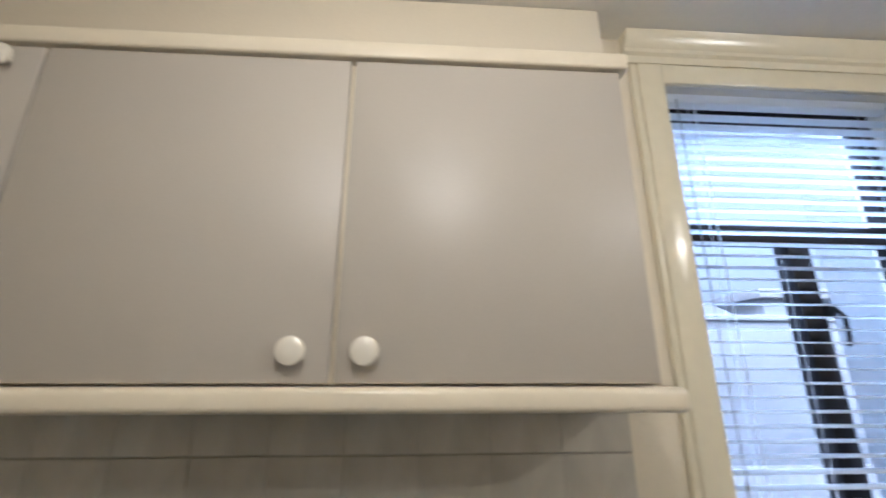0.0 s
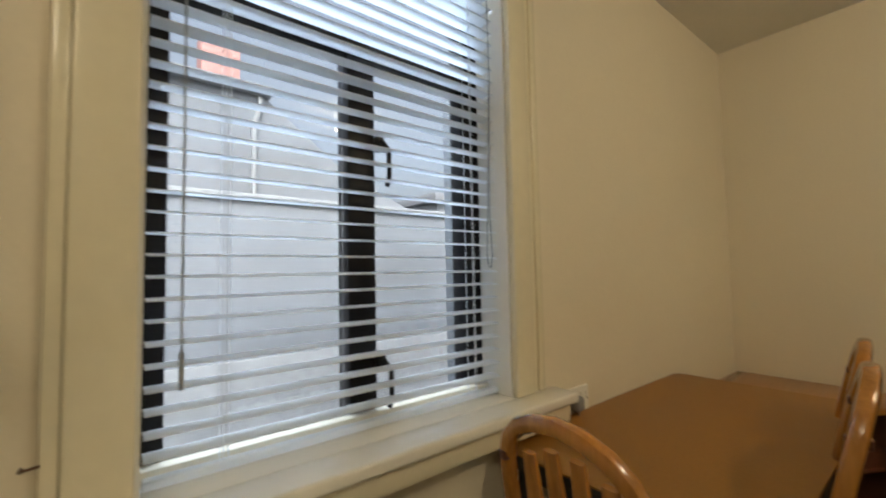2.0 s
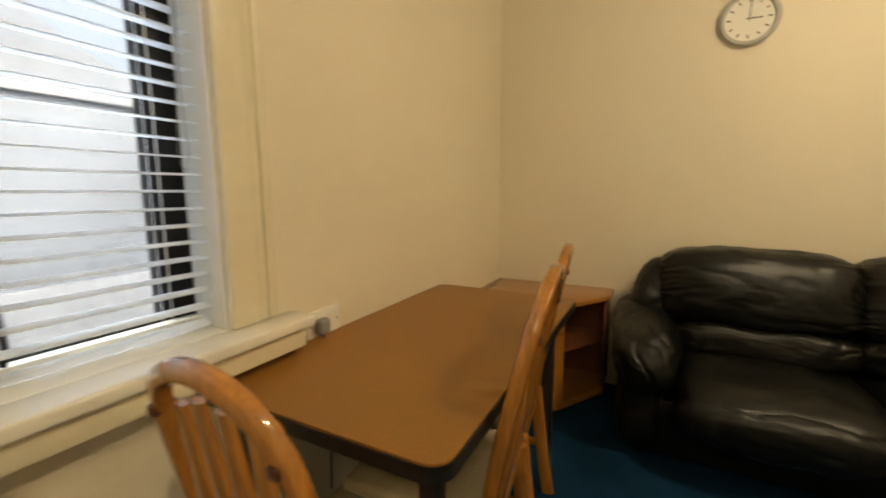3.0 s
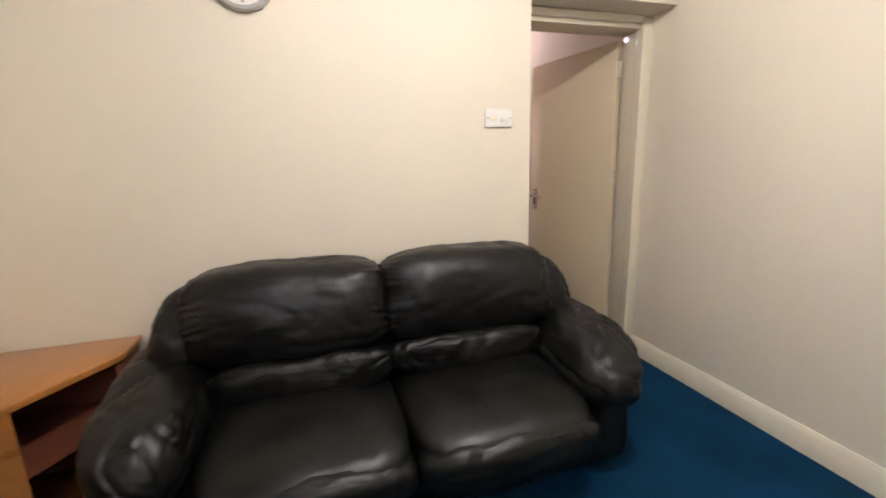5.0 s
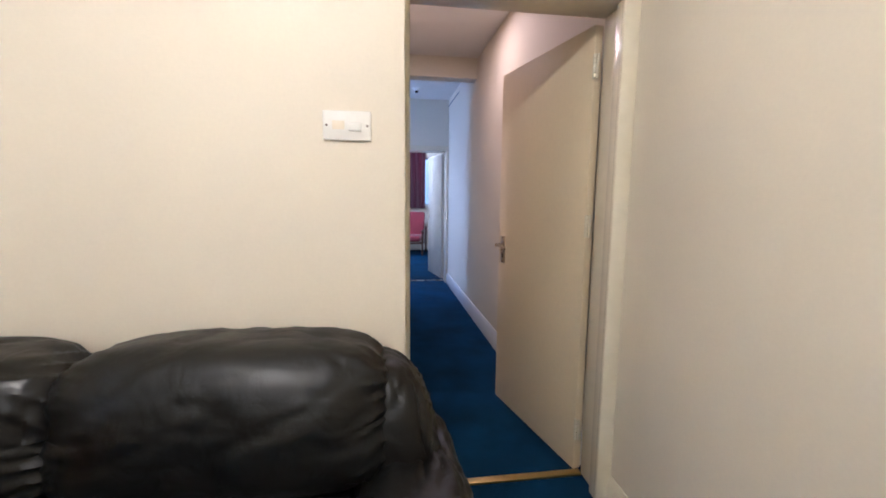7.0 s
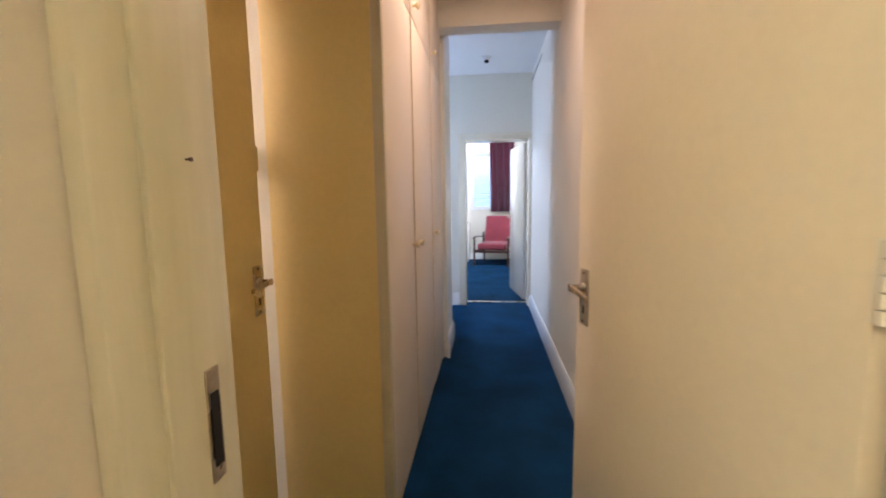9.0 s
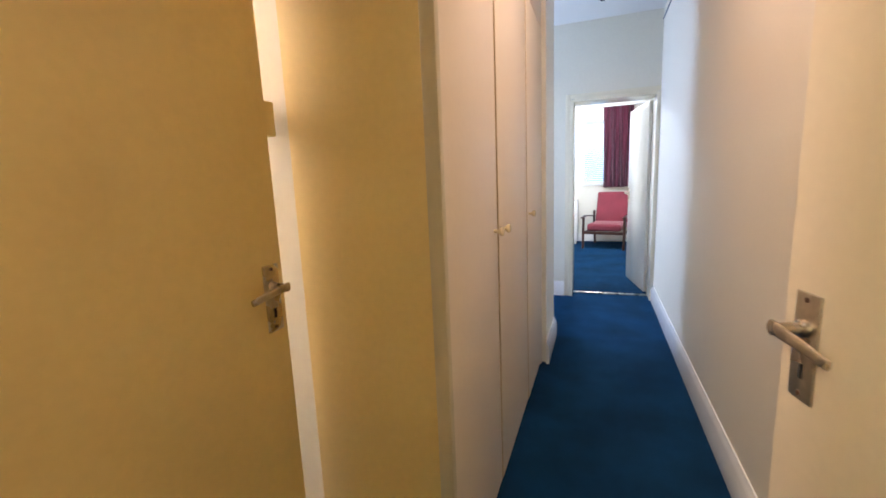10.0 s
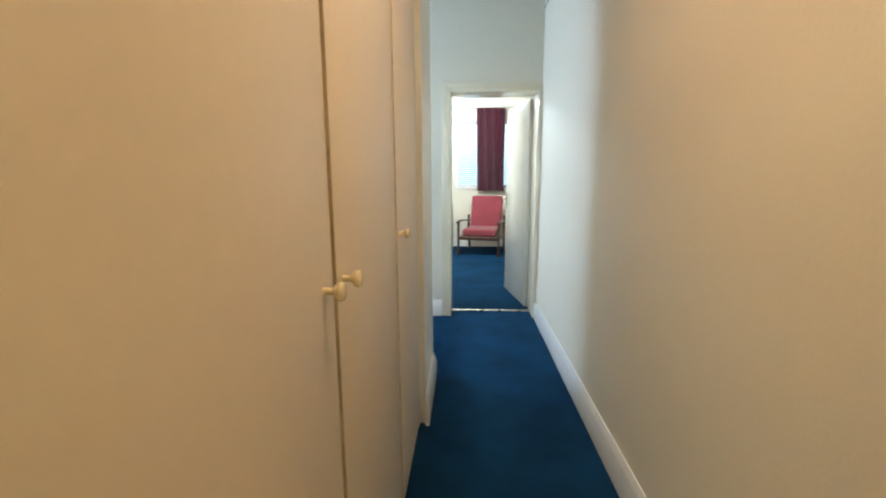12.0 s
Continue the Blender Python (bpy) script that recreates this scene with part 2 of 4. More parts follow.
def mesh_of(name, bm, material, smooth=True):
    bmesh.ops.recalc_face_normals(bm, faces=bm.faces[:])
    me = bpy.data.meshes.new(name)
    bm.to_mesh(me)
    bm.free()
    if smooth:
        for f in me.polygons:
            f.use_smooth = True
        me.set_sharp_from_angle(angle=radians(35))
    me.materials.append(material)
    return me


def part(name, bm, material, parent, label=""):
    ob = new(name, mesh_of(name, bm, material))
    ob.parent = parent
    if label:
        ob["label"] = label
    return ob


def thing(name, m, label, category, group="", kind=""):
    ob = new(name)
    ob.empty_display_size = 0.1
    ob.matrix_world = m
    return tagged(ob, label, category, group, kind)


def solid(name, bm, material, label, category="", kind="structure"):
    return tagged(new(name, mesh_of(name, bm, material)), label, category, "", kind)


def box_part(name, dims, material, parent, label="", bevel=0.003):
    bm = bmesh.new()
    bm_box(bm, *dims, bevel=bevel)
    return part(name, bm, material, parent, label)


def boxes(name, dims, material, label, category, kind="structure", bevel=0.0):
    bm = bmesh.new()
    for d in dims:
        bm_box(bm, *d, bevel=bevel)
    return solid(name, bm, material, label, category, kind)


def profile_run(bm, prof, p0, p1, out):
    """A moulding: profile of (out, up) run level from p0 to p1."""
    p0, p1, out = Vector(p0), Vector(p1), Vector(out)
    a = [bm.verts.new(p0 + out * u + Vector((0, 0, v))) for u, v in prof]
    b = [bm.verts.new(p1 + out * u + Vector((0, 0, v))) for u, v in prof]
    n = len(prof)
    for i in range(n):
        j = (i + 1) % n
        bm.faces.new((a[i], a[j], b[j], b[i]))
    bm.faces.new(a[::-1])
    bm.faces.new(b)


SKIRT_LOW = [(0, 0), (0.02, 0), (0.02, 0.082), (0.016, 0.09), (0.016, 0.096), (0.009, 0.108), (0.005, 0.12), (0, 0.12)]
SKIRT = [(0, 0), (0.022, 0), (0.022, 0.105), (0.018, 0.115), (0.018, 0.122), (0.010, 0.135), (0.006, 0.15), (0, 0.15)]

# ---- large structure ----
N = 3.507
RW = -5.7
boxes("floor", [(RW - 0.2, 4.99, -0.2, 3.77, -0.12, 0.0), (4.99, 9.1, -2.0, 3.3, -0.12, 0.0)], M_CARPET, "dark blue fitted carpet through rooms and hall", "carpet")
# window wall: opening x -2.985..-2.03, z 0.87..2.43
boxes("wall_north", [(RW - 0.2, -2.985, N, N + 0.26, 0, 2.75), (-2.03, 0.36, N, N + 0.26, 0, 2.75), (-2.985, -2.03, N, N + 0.26, 0, 0.84), (-2.985, -2.03, N, N + 0.26, 2.43, 2.75)], M_WALL, "cream painted wall round the window", "wall")
boxes("wall_east", [(0.0, 0.36, 0.890, N, 0, 2.75), (0.0, 0.36, 0.0, 0.890, 2.115, 2.75)], M_WALL, "cream painted thick wall behind the sofa", "wall")
boxes("wall_south", [(RW - 0.2, 5.0, -0.2, 0.0, 0, 2.75)], M_WALL, "smooth painted wall beside the doorway", "wall")
boxes("wall_west", [(RW - 0.2, RW, 0, N, 0, 2.75)], M_WALL, "cream painted wall", "wall")
boxes("ceiling", [(RW - 0.2, 0.0, 0.0, N, 2.62, 2.75)], M_CEIL, "white painted room ceiling", "ceiling")
boxes("ceiling_hall", [(0.36, 4.99, 0.0, 3.0, 2.70, 2.80)], M_CEIL, "white painted hall ceiling", "ceiling")
boxes("beam_hall", [(2.96, 3.12, 0.0, 0.87, 2.50, 2.70)], M_WALL2, "painted downstand beam across the hall", "beam")
boxes("wall_hall_pier", [(3.115, 3.62, 0.84, 3.0, 0, 2.70)], M_WALL2, "painted wall end after the cupboards", "wall")
boxes("wall_hall_end", [(4.83, 4.99, 0.80, 3.0, 0, 2.70), (4.83, 4.99, 0.0, 0.80, 1.985, 2.70)], M_WALL2, "grey-cream end wall over the bedroom door", "wall")
boxes("wall_lobby", [(3.62, 3.78, 2.7, 2.82, 0, 2.7), (4.72, 4.83, 2.7, 2.82, 0, 2.7), (3.78, 4.72, 2.7, 2.82, 0, 0.95), (3.78, 4.72, 2.7, 2.82, 2.25, 2.7)], M_WALL2, "painted lobby wall round a window", "wall")
# small room behind the ajar door
for nm, d in [("wall_store_west", (0.36, 0.40, 1.33, 3.0, 0, 2.7)), ("wall_store_north", (0.40, 3.115, 2.75, 3.0, 0, 2.7)), ("wall_store_lintel", (0.40, 1.293, 1.33, 1.42, 2.05, 2.7)), ("wall_store_jamb", (1.293, 1.33, 1.30, 1.42, 0, 2.7))]:
    boxes(nm, [d], M_WALL2, "pale pinkish painted wall of the small room", "wall")
# bedroom
boxes("wall_bedroom", [(4.99, 9.1, -2.0, -1.9, 0, 2.8), (4.99, 9.1, 3.2, 3.3, 0, 2.8), (4.99, 5.09, 0.80, 3.2, 0, 2.8), (4.99, 5.09, -1.9, 0.0, 0, 2.8), (4.99, 5.09, 0, 0.8, 1.985, 2.8),
                       (8.75, 8.95, -1.9, -0.27, 0, 2.8), (8.75, 8.95, 0.83, 3.2, 0, 2.8), (8.75, 8.95, -0.27, 0.83, 0, 1.07), (8.75, 8.95, -0.27, 0.83, 2.23, 2.8)], M_WALL2, "white painted bedroom walls", "wall")
boxes("ceiling_bedroom", [(4.99, 9.1, -1.9, 3.2, 2.8, 2.9)], M_CEIL, "white bedroom ceiling", "ceiling")

bm = bmesh.new()
profile_run(bm, SKIRT_LOW, (RW, 0, 0), (0.20, 0, 0), (0, 1, 0))
solid("baseboard_room", bm, M_TRIM, "cream moulded skirting board", "skirting")
bm = bmesh.new()
profile_run(bm, SKIRT, (0.42, 0, 0), (4.83, 0, 0), (0, 1, 0))
profile_run(bm, SKIRT, (3.09, 0.84, 0), (3.642, 0.84, 0), (0, -1, 0))
profile_run(bm, SKIRT, (3.62, 0.84, 0), (3.62, 2.7, 0), (1, 0, 0))
profile_run(bm, SKIRT, (4.83, 0.85, 0), (4.83, 2.7, 0), (-1, 0, 0))
solid("baseboard_hall", bm, M_SILL, "white moulded hall skirting board", "skirting")
bm = bmesh.new()
profile_run(bm, SKIRT, (8.75, -1.9, 0), (8.75, 3.2, 0), (-1, 0, 0))
solid("baseboard_bedroom", bm, M_SILL, "white bedroom skirting board", "skirting")

# ---- window and its trim ----
win = thing("window_1", pose(0, 0, 0), "dark aluminium casement window with top light", "window", kind="structure")
Y0, Y1 = 3.63, 3.69
for d in [(-3.0, -2.93, Y0, Y1, 0.86, 2.44), (-2.115, -2.02, Y0, Y1, 0.86, 2.44), (-2.93, -2.115, Y0, Y1, 2.37, 2.44), (-2.93, -2.115, Y0, Y1, 0.86, 0.90)]:
    box_part("window_frame", d, M_ALU, win, bevel=0.004)
box_part("transom", (-2.93, -2.115, Y0 - 0.008, Y1, 1.865, 1.93), M_ALU, win, bevel=0.004)
box_part("mullion", (-2.528, -2.446, Y0 - 0.006, Y1, 0.90, 1.865), M_ALU, win, bevel=0.004)
for x0, x1, z0, z1 in [(-2.93, -2.528, 0.90, 1.865), (-2.446, -2.115, 0.90, 1.865), (-2.93, -2.115, 1.93, 2.37)]:
    pane = box_part("pane", (x0, x1, 3.658, 3.662, z0, z1), M_GLASS, win, bevel=0)
    pane.visible_shadow = False
for z in (1.02, 1.62):
    bm = bmesh.new()
    bm_box(bm, -2.452, -2.43, Y0 - 0.03, Y0, z - 0.02, z + 0.02, 0.004)
    bm_sweep(bm, [(-2.44, Y0 - 0.03, z + 0.01), (-2.425, Y0 - 0.045, z - 0.02), (-2.42, Y0 - 0.04, z - 0.09), (-2.425, Y0 - 0.035, z - 0.12)], 0.014, 0.012, n=8)
    part("catch", bm, M_BLACK, win, "black window catch")

bm = bmesh.new()
for x0, x1 in [(-3.075, -2.982), (-2.033, -1.948)]:
    bm_box(bm, x0, x1, N - 0.024, N, 0.865, 2.50, 0.006, 3)
bm_box(bm, -3.10, -3.0755, N - 0.019, N, 0.865, 2.50, 0.006)
bm_box(bm, -2.982, -2.033, N - 0.022, N, 2.42, 2.50, 0.006)
solid("trim_window", bm, M_TRIM, "cream gloss painted window architrave", "architrave")
bm = bmesh.new()
bm_box(bm, -2.985, -2.974, N - 0.002, 3.63, 0.866, 2.43)
bm_box(bm, -2.041, -2.03, N - 0.002, 3.63, 0.866, 2.43)
bm_box(bm, -2.974, -2.041, N - 0.002, 3.63, 2.42, 2.43)
solid("trim_window_lining", bm, M_SILL, "white painted window lining", "lining")
bm = bmesh.new()
profile_run(bm, [(0, 0), (0.024, 0), (0.024, 0.03), (0.034, 0.04), (0.034, 0.055), (0.05, 0.075), (0.055, 0.10), (0.062, 0.118), (0, 0.118)], (-3.12, N, 2.50), (-1.83, N, 2.50), (0, -1, 0))
solid("trim_window_head", bm, M_TRIM, "cream moulded cornice over the window", "moulding")
bm = bmesh.new()
bm_box(bm, -1.915, -1.885, N - 0.016, N, 0.865, 2.50, 0.006)
bm_box(bm, -1.944, -1.915, N - 0.006, N, 0.865, 2.50)
solid("trim_conduit", bm, M_TRIM, "cream painted cable conduit on wall", "conduit")
bm = bmesh.new()
bm_box(bm, -3.12, -1.83, N - 0.105, N, 0.832, 0.865, 0.008, 3)
bm_box(bm, -2.985, -2.03, N - 0.01, 3.635, 0.835, 0.867, 0.004)
solid("sill_1", bm, M_SILL, "white gloss painted window sill", "sill")
bm = bmesh.new()
bm_box(bm, -3.10, -1.85, N - 0.085, N, 0.775, 0.832, 0.006)
solid("trim_sill_apron", bm, M_TRIM, "cream apron moulding under the sill", "moulding")
bm = bmesh.new()
bm_box(bm, -2.98, -2.042, 3.60, 3.64, 0.867, 0.895, 0.004)
solid("trim_sill_inner", bm, M_CREAM_PL, "cream inner sill upstand", "moulding")

# venetian blind
blind = thing("venetian_blind", pose(-2.508, 3.565, 0), "white open venetian blind hanging in the window", "blind")
box_part("head_rail", (-0.462, 0.462, -0.02, 0.025, 2.385, 2.425), M_SLAT, blind, bevel=0.004)
box_part("bottom_rail", (-0.46, 0.46, -0.014, 0.014, 0.875, 0.892), M_SLAT, blind, bevel=0.004)


def slat_mesh(half, w=0.047, tilt=3):
    bm = bmesh.new()
    rows = []
    for i in range(5):
        u = (i / 4 - 0.5)
        y, z = u * w, 0.0035 * (1 - 4 * u * u)
        c, s = math.cos(radians(tilt)), math.sin(radians(tilt))
        rows.append((y * c - z * s, y * s + z * c))
    top = [[bm.verts.new((x, y, z + 0.0006)) for y, z in rows] for x in (-half, half)]
    bot = [[bm.verts.new((x, y, z - 0.0006)) for y, z in rows] for x in (-half, half)]
    for i in range(4):
        bm.faces.new((top[0][i], top[1][i], top[1][i + 1], top[0][i + 1]))
        bm.faces.new((bot[0][i + 1], bot[1][i + 1], bot[1][i], bot[0][i]))
    for k in (0, 4):
        bm.faces.new((top[0][k], top[1][k], bot[1][k], bot[0][k]))
    for e in (0, 1):
        bm.faces.new([*top[e], *bot[e][::-1]])
    return mesh_of("slat", bm, M_SLAT)


SLAT = slat_mesh(0.46)
z = 0.93
while z < 2.375:
    s = new("slat", SLAT)
    s.parent, s.location = blind, (0, 0, z)
    s.rotation_euler = (radians(random.uniform(-2.5, 2.5)), radians(random.uniform(-0.12, 0.12)), 0)
    z += 0.0413
for x in (-0.33, 0.36):
    bm = bmesh.new()
    for y in (-0.019, 0.019):
        bm_cyl(bm, (x, y, 0.88), (x, y, 2.39), 0.0011, n=6)
    bm_cyl(bm, (x + 0.012, 0, 0.88), (x + 0.012, 0, 2.39), 0.0012, n=6)
    part("ladder_cord", bm, M_SLAT, blind)
bm = bmesh.new()
bm_cyl(bm, (-0.405, -0.03, 2.39), (-0.405, -0.034, 1.12), 0.0022, n=8)
bm_cyl(bm, (-0.405, -0.034, 1.12), (-0.405, -0.034, 1.05), 0.005, 0.004, n=10)
part("tilt_wand", bm, M_CORD, blind, "thin grey tilt wand")
bm = bmesh.new()
for k in (0, 1):
    sgn = 1 if k else -1
    bm_sweep(bm, [(0.425, -0.035, 2.39), (0.428, -0.036, 1.9), (0.412 + 0.004 * sgn, -0.036, 1.45), (0.412 + 0.012 * sgn, -0.036, 1.31), (0.412 + 0.006 * sgn, -0.036, 1.275), (0.412, -0.036, 1.27)], 0.0024, 0.0024, n=6)
part("pull_cord", bm, M_CORD, blind, "looped grey pull cord")

# ---- kitchen wall cabinet ----
cab = thing("wall_cabinet", pose(-3.31, N, 0), "grey laminate kitchen wall cabinet with ivory knobs", "cabinet")
W = 1.95
bm = bmesh.new()
bm_box(bm, -W, 0, -0.29, 0, 1.39, 2.21, 0.002)
part("body", bm, M_CREAM_PL, cab, "cream cabinet carcass")
KNOB = [(0.010, 0), (0.010, 0.012), (0.016, 0.015), (0.028, 0.019), (0.031, 0.024), (0.029, 0.030), (0.020, 0.034), (0.006, 0.035)]
for x0, x1, kx, kz in [(-0.719, -0.008, -0.655, 1.460), (-1.488, -0.731, -0.808, 1.460), (-1.945, -1.496, -1.575, 2.16)]:
    bm = bmesh.new()
    bm_box(bm, x0, x1, -0.312, -0.293, 1.395, 2.205, 0.002)
    dr = part("door", bm, M_CABDOOR, cab, "grey laminate cabinet door")
    bm = bmesh.new()
    bm_lathe(bm, KNOB, 22, pose(kx, -0.312, kz, 90, 0, 0))
    part("knob", bm, M_KNOB, dr, "round ivory knob")
bm = bmesh.new()
bm_box(bm, -W, 0.045, -0.33, -0.002, 1.335, 1.388, 0.016, 4)
part("light_rail", bm, M_CREAM_PL, cab, "cream rounded pelmet board")
bm = bmesh.new()
bm_box(bm, -W, 0.018, -0.325, -0.002, 2.212, 2.262, 0.008, 3)
part("top_rail", bm, M_CREAM_PL, cab, "cream top rail")
boxes("bulkhead", [(RW, -3.25, N - 0.13, N, 2.262, 2.62)], M_WALL, "cream painted bulkhead above the wall cabinet", "bulkhead", bevel=0.012)

# tiled splashback
splash = boxes("wall_splashback", [(RW, -3.252, N - 0.004, N, 0.86, 1.475)], M_GROUT, "grey marbled wall tiles under the cabinet", "tiling")


def tile_mesh(w, h):
    bm = bmesh.new()
    bm_box(bm, -w / 2, w / 2, -0.005, 0.0, -h / 2, h / 2, 0.0007, 1)
    return mesh_of("tile", bm, M_TILE)


TW, TH = 0.198, 0.248
TILE = tile_mesh(TW - 0.0008, TH - 0.003)
for j in range(3):
    zc = [1.475 - 0.134, 1.203 - TH / 2 + 0.0, 1.203 - TH * 1.5][j]
    me = tile_mesh(TW - 0.0008, 0.266) if j == 0 else TILE
    for i in range(10):
        xc = -3.252 - TW * (i + 0.5)
        t = new("tile", me)
        t.parent, t.location = splash, (xc, N - 0.004, zc if j else 1.34)

# under-sill white appliance
fr = thing("refrigerator", pose(-2.95, 3.13, 0), "white under-counter refrigerator below the window sill", "refrigerator")
box_part("body", (-0.27, 0.27, -0.22, 0.26, 0.02, 0.79), M_WHITE_PL, fr, bevel=0.01)
box_part("top", (-0.275, 0.275, -0.25, 0.265, 0.79, 0.815), M_WHITE_PL, fr, bevel=0.008)
box_part("door", (-0.27, 0.27, -0.27, -0.222, 0.05, 0.785), M_WHITE_PL, fr, bevel=0.012)

# ---- sockets, switch, clock ----
def plate(name, m, w, h, label, cat):
    ob = thing(name, m, label, cat)
    bm = bmesh.new()
    bm_box(bm, -w / 2, w / 2, -0.010, 0, -h / 2, h / 2, 0.004, 3)
    part("faceplate", bm, M_WHITE_PL, ob)
    for sx in (-1, 1):
        bm = bmesh.new()
        bm_cyl(bm, (sx * (w / 2 - 0.012), -0.0105, 0), (sx * (w / 2 - 0.012), -0.0095, 0), 0.0035, n=10)
        part("screw", bm, M_RUST, ob)
    return ob


sw = plate("light_switch", pose(0, 1.068, 1.521, 0, 0, -90), 0.147, 0.09, "white double light switch plate on the wall", "switch")
box_part("rocker", (0.005, 0.045, -0.015, -0.009, -0.016, 0.010), M_WHITE_PL, sw, bevel=0.003)
box_part("dimmer_patch", (-0.045, -0.008, -0.0115, -0.009, -0.012, 0.014), M_CREAM_PL, sw, bevel=0.001)
so = plate("wall_socket", pose(-1.705, N - 0.002, 0.79, 0, 0, 0), 0.147, 0.095, "white double wall socket with grey plug", "socket")
box_part("back_box", (-0.07, 0.07, -0.002, 0.002, -0.045, 0.045), M_WHITE_PL, so)
for sx in (0.018, 0.05):
    box_part("rocker", (sx, sx + 0.012, -0.014, -0.009, 0.012, 0.03), M_WHITE_PL, so, bevel=0.002)
bm = bmesh.new()
bm_box(bm, -0.05, 0.0, -0.045, -0.01, -0.028, 0.024, 0.014, 3)
pl = part("plug", bm, M_CORD, so, "grey plug")
bm = bmesh.new()
bm_sweep(bm, [(-0.025, -0.03, -0.02), (-0.025, -0.034, -0.06), (-0.02, -0.02, -0.12), (0.01, -0.01, -0.3), (0.0, -0.01, -0.6)], 0.007, 0.007, n=8)
part("cable", bm, M_CORD, so, "grey cable")
box_part("trunking", (-0.30, -0.076, -0.012, 0, -0.02, 0.012), M_TRIM, so, "cream cable trunking", bevel=0.003)

ck = thing("wall_clock", pose(0, 2.195, 2.065, 0, 0, -90), "round white plastic wall clock with silver rim", "clock")
bm = bmesh.new()
bm_lathe(bm, [(0.118, 0), (0.130, 0.006), (0.131, 0.02), (0.124, 0.031), (0.110, 0.031), (0.106, 0.014)], 40, pose(0, 0, 0, 90, 0, 0))
part("case", bm, M_CLOCK, ck, "silver grey clock rim")
bm = bmesh.new()
bm_lathe(bm, [(0.106, 0.013), (0.106, 0.016)], 40, pose(0, 0, 0, 90, 0, 0))
dial = part("dial", bm, M_WHITE_PL, ck, "white dial")
for k in range(12):
    a = 2 * math.pi * k / 12
    bm = bmesh.new()
    bm_box(bm, -0.003, 0.003, -0.0175, -0.016, 0.078, 0.095, m=pose(0, 0, 0, 0, math.degrees(a), 0))
    part("hour_mark", bm, M_BLACK, dial)
for a, ln, w in ((92, 0.055, 0.005), (4, 0.082, 0.004)):
    bm = bmesh.new()
    bm_box(bm, -w / 2, w / 2, -0.020, -0.0185, -0.012, ln, m=pose(0, 0, 0, 0, a, 0))
    part("pointer", bm, M_BLACK, dial)

# ---- table and chairs ----
tb = thing("dining_table", pose(-1.50, 3.165, 0), "brown laminate dining table with black edging", "table")


def round_rect(hx, hy, r, n=6):
    pts = []
    for cx, cy, a0 in ((hx - r, hy - r, 0), (-hx + r, hy - r, 90), (-hx + r, -hy + r, 180), (hx - r, -hy + r, 270)):
        for k in range(n + 1):
            a = radians(a0 + 90 * k / n)
            pts.append((cx + r * math.cos(a), cy + r * math.sin(a)))
    return pts


bm = bmesh.new()
bm_prism(bm, round_rect(0.628, 0.332, 0.045), 0.744, 0.751)
part("tabletop", bm, M_TABLE, tb, "brown laminate surface")
bm = bmesh.new()
bm_prism(bm, round_rect(0.633, 0.336, 0.05), 0.715, 0.746)
part("edging", bm, M_BLACK, tb, "black plastic edge")
for lx in (-0.555, 0.40):
    for sy in (-1, 1):
        box_part("leg", (lx - 0.02, lx + 0.02, sy * 0.27 - 0.02, sy * 0.27 + 0.02, 0, 0.715), M_BLACK, tb, bevel=0.004)
    box_part("rail", (lx - 0.012, lx + 0.012, -0.25, 0.25, 0.655, 0.714), M_BLACK, tb)
for sy in (-1, 1):
    box_part("rail", (-0.535, 0.38, sy * 0.27 - 0.012, sy * 0.27 + 0.012, 0.655, 0.714), M_BLACK, tb)


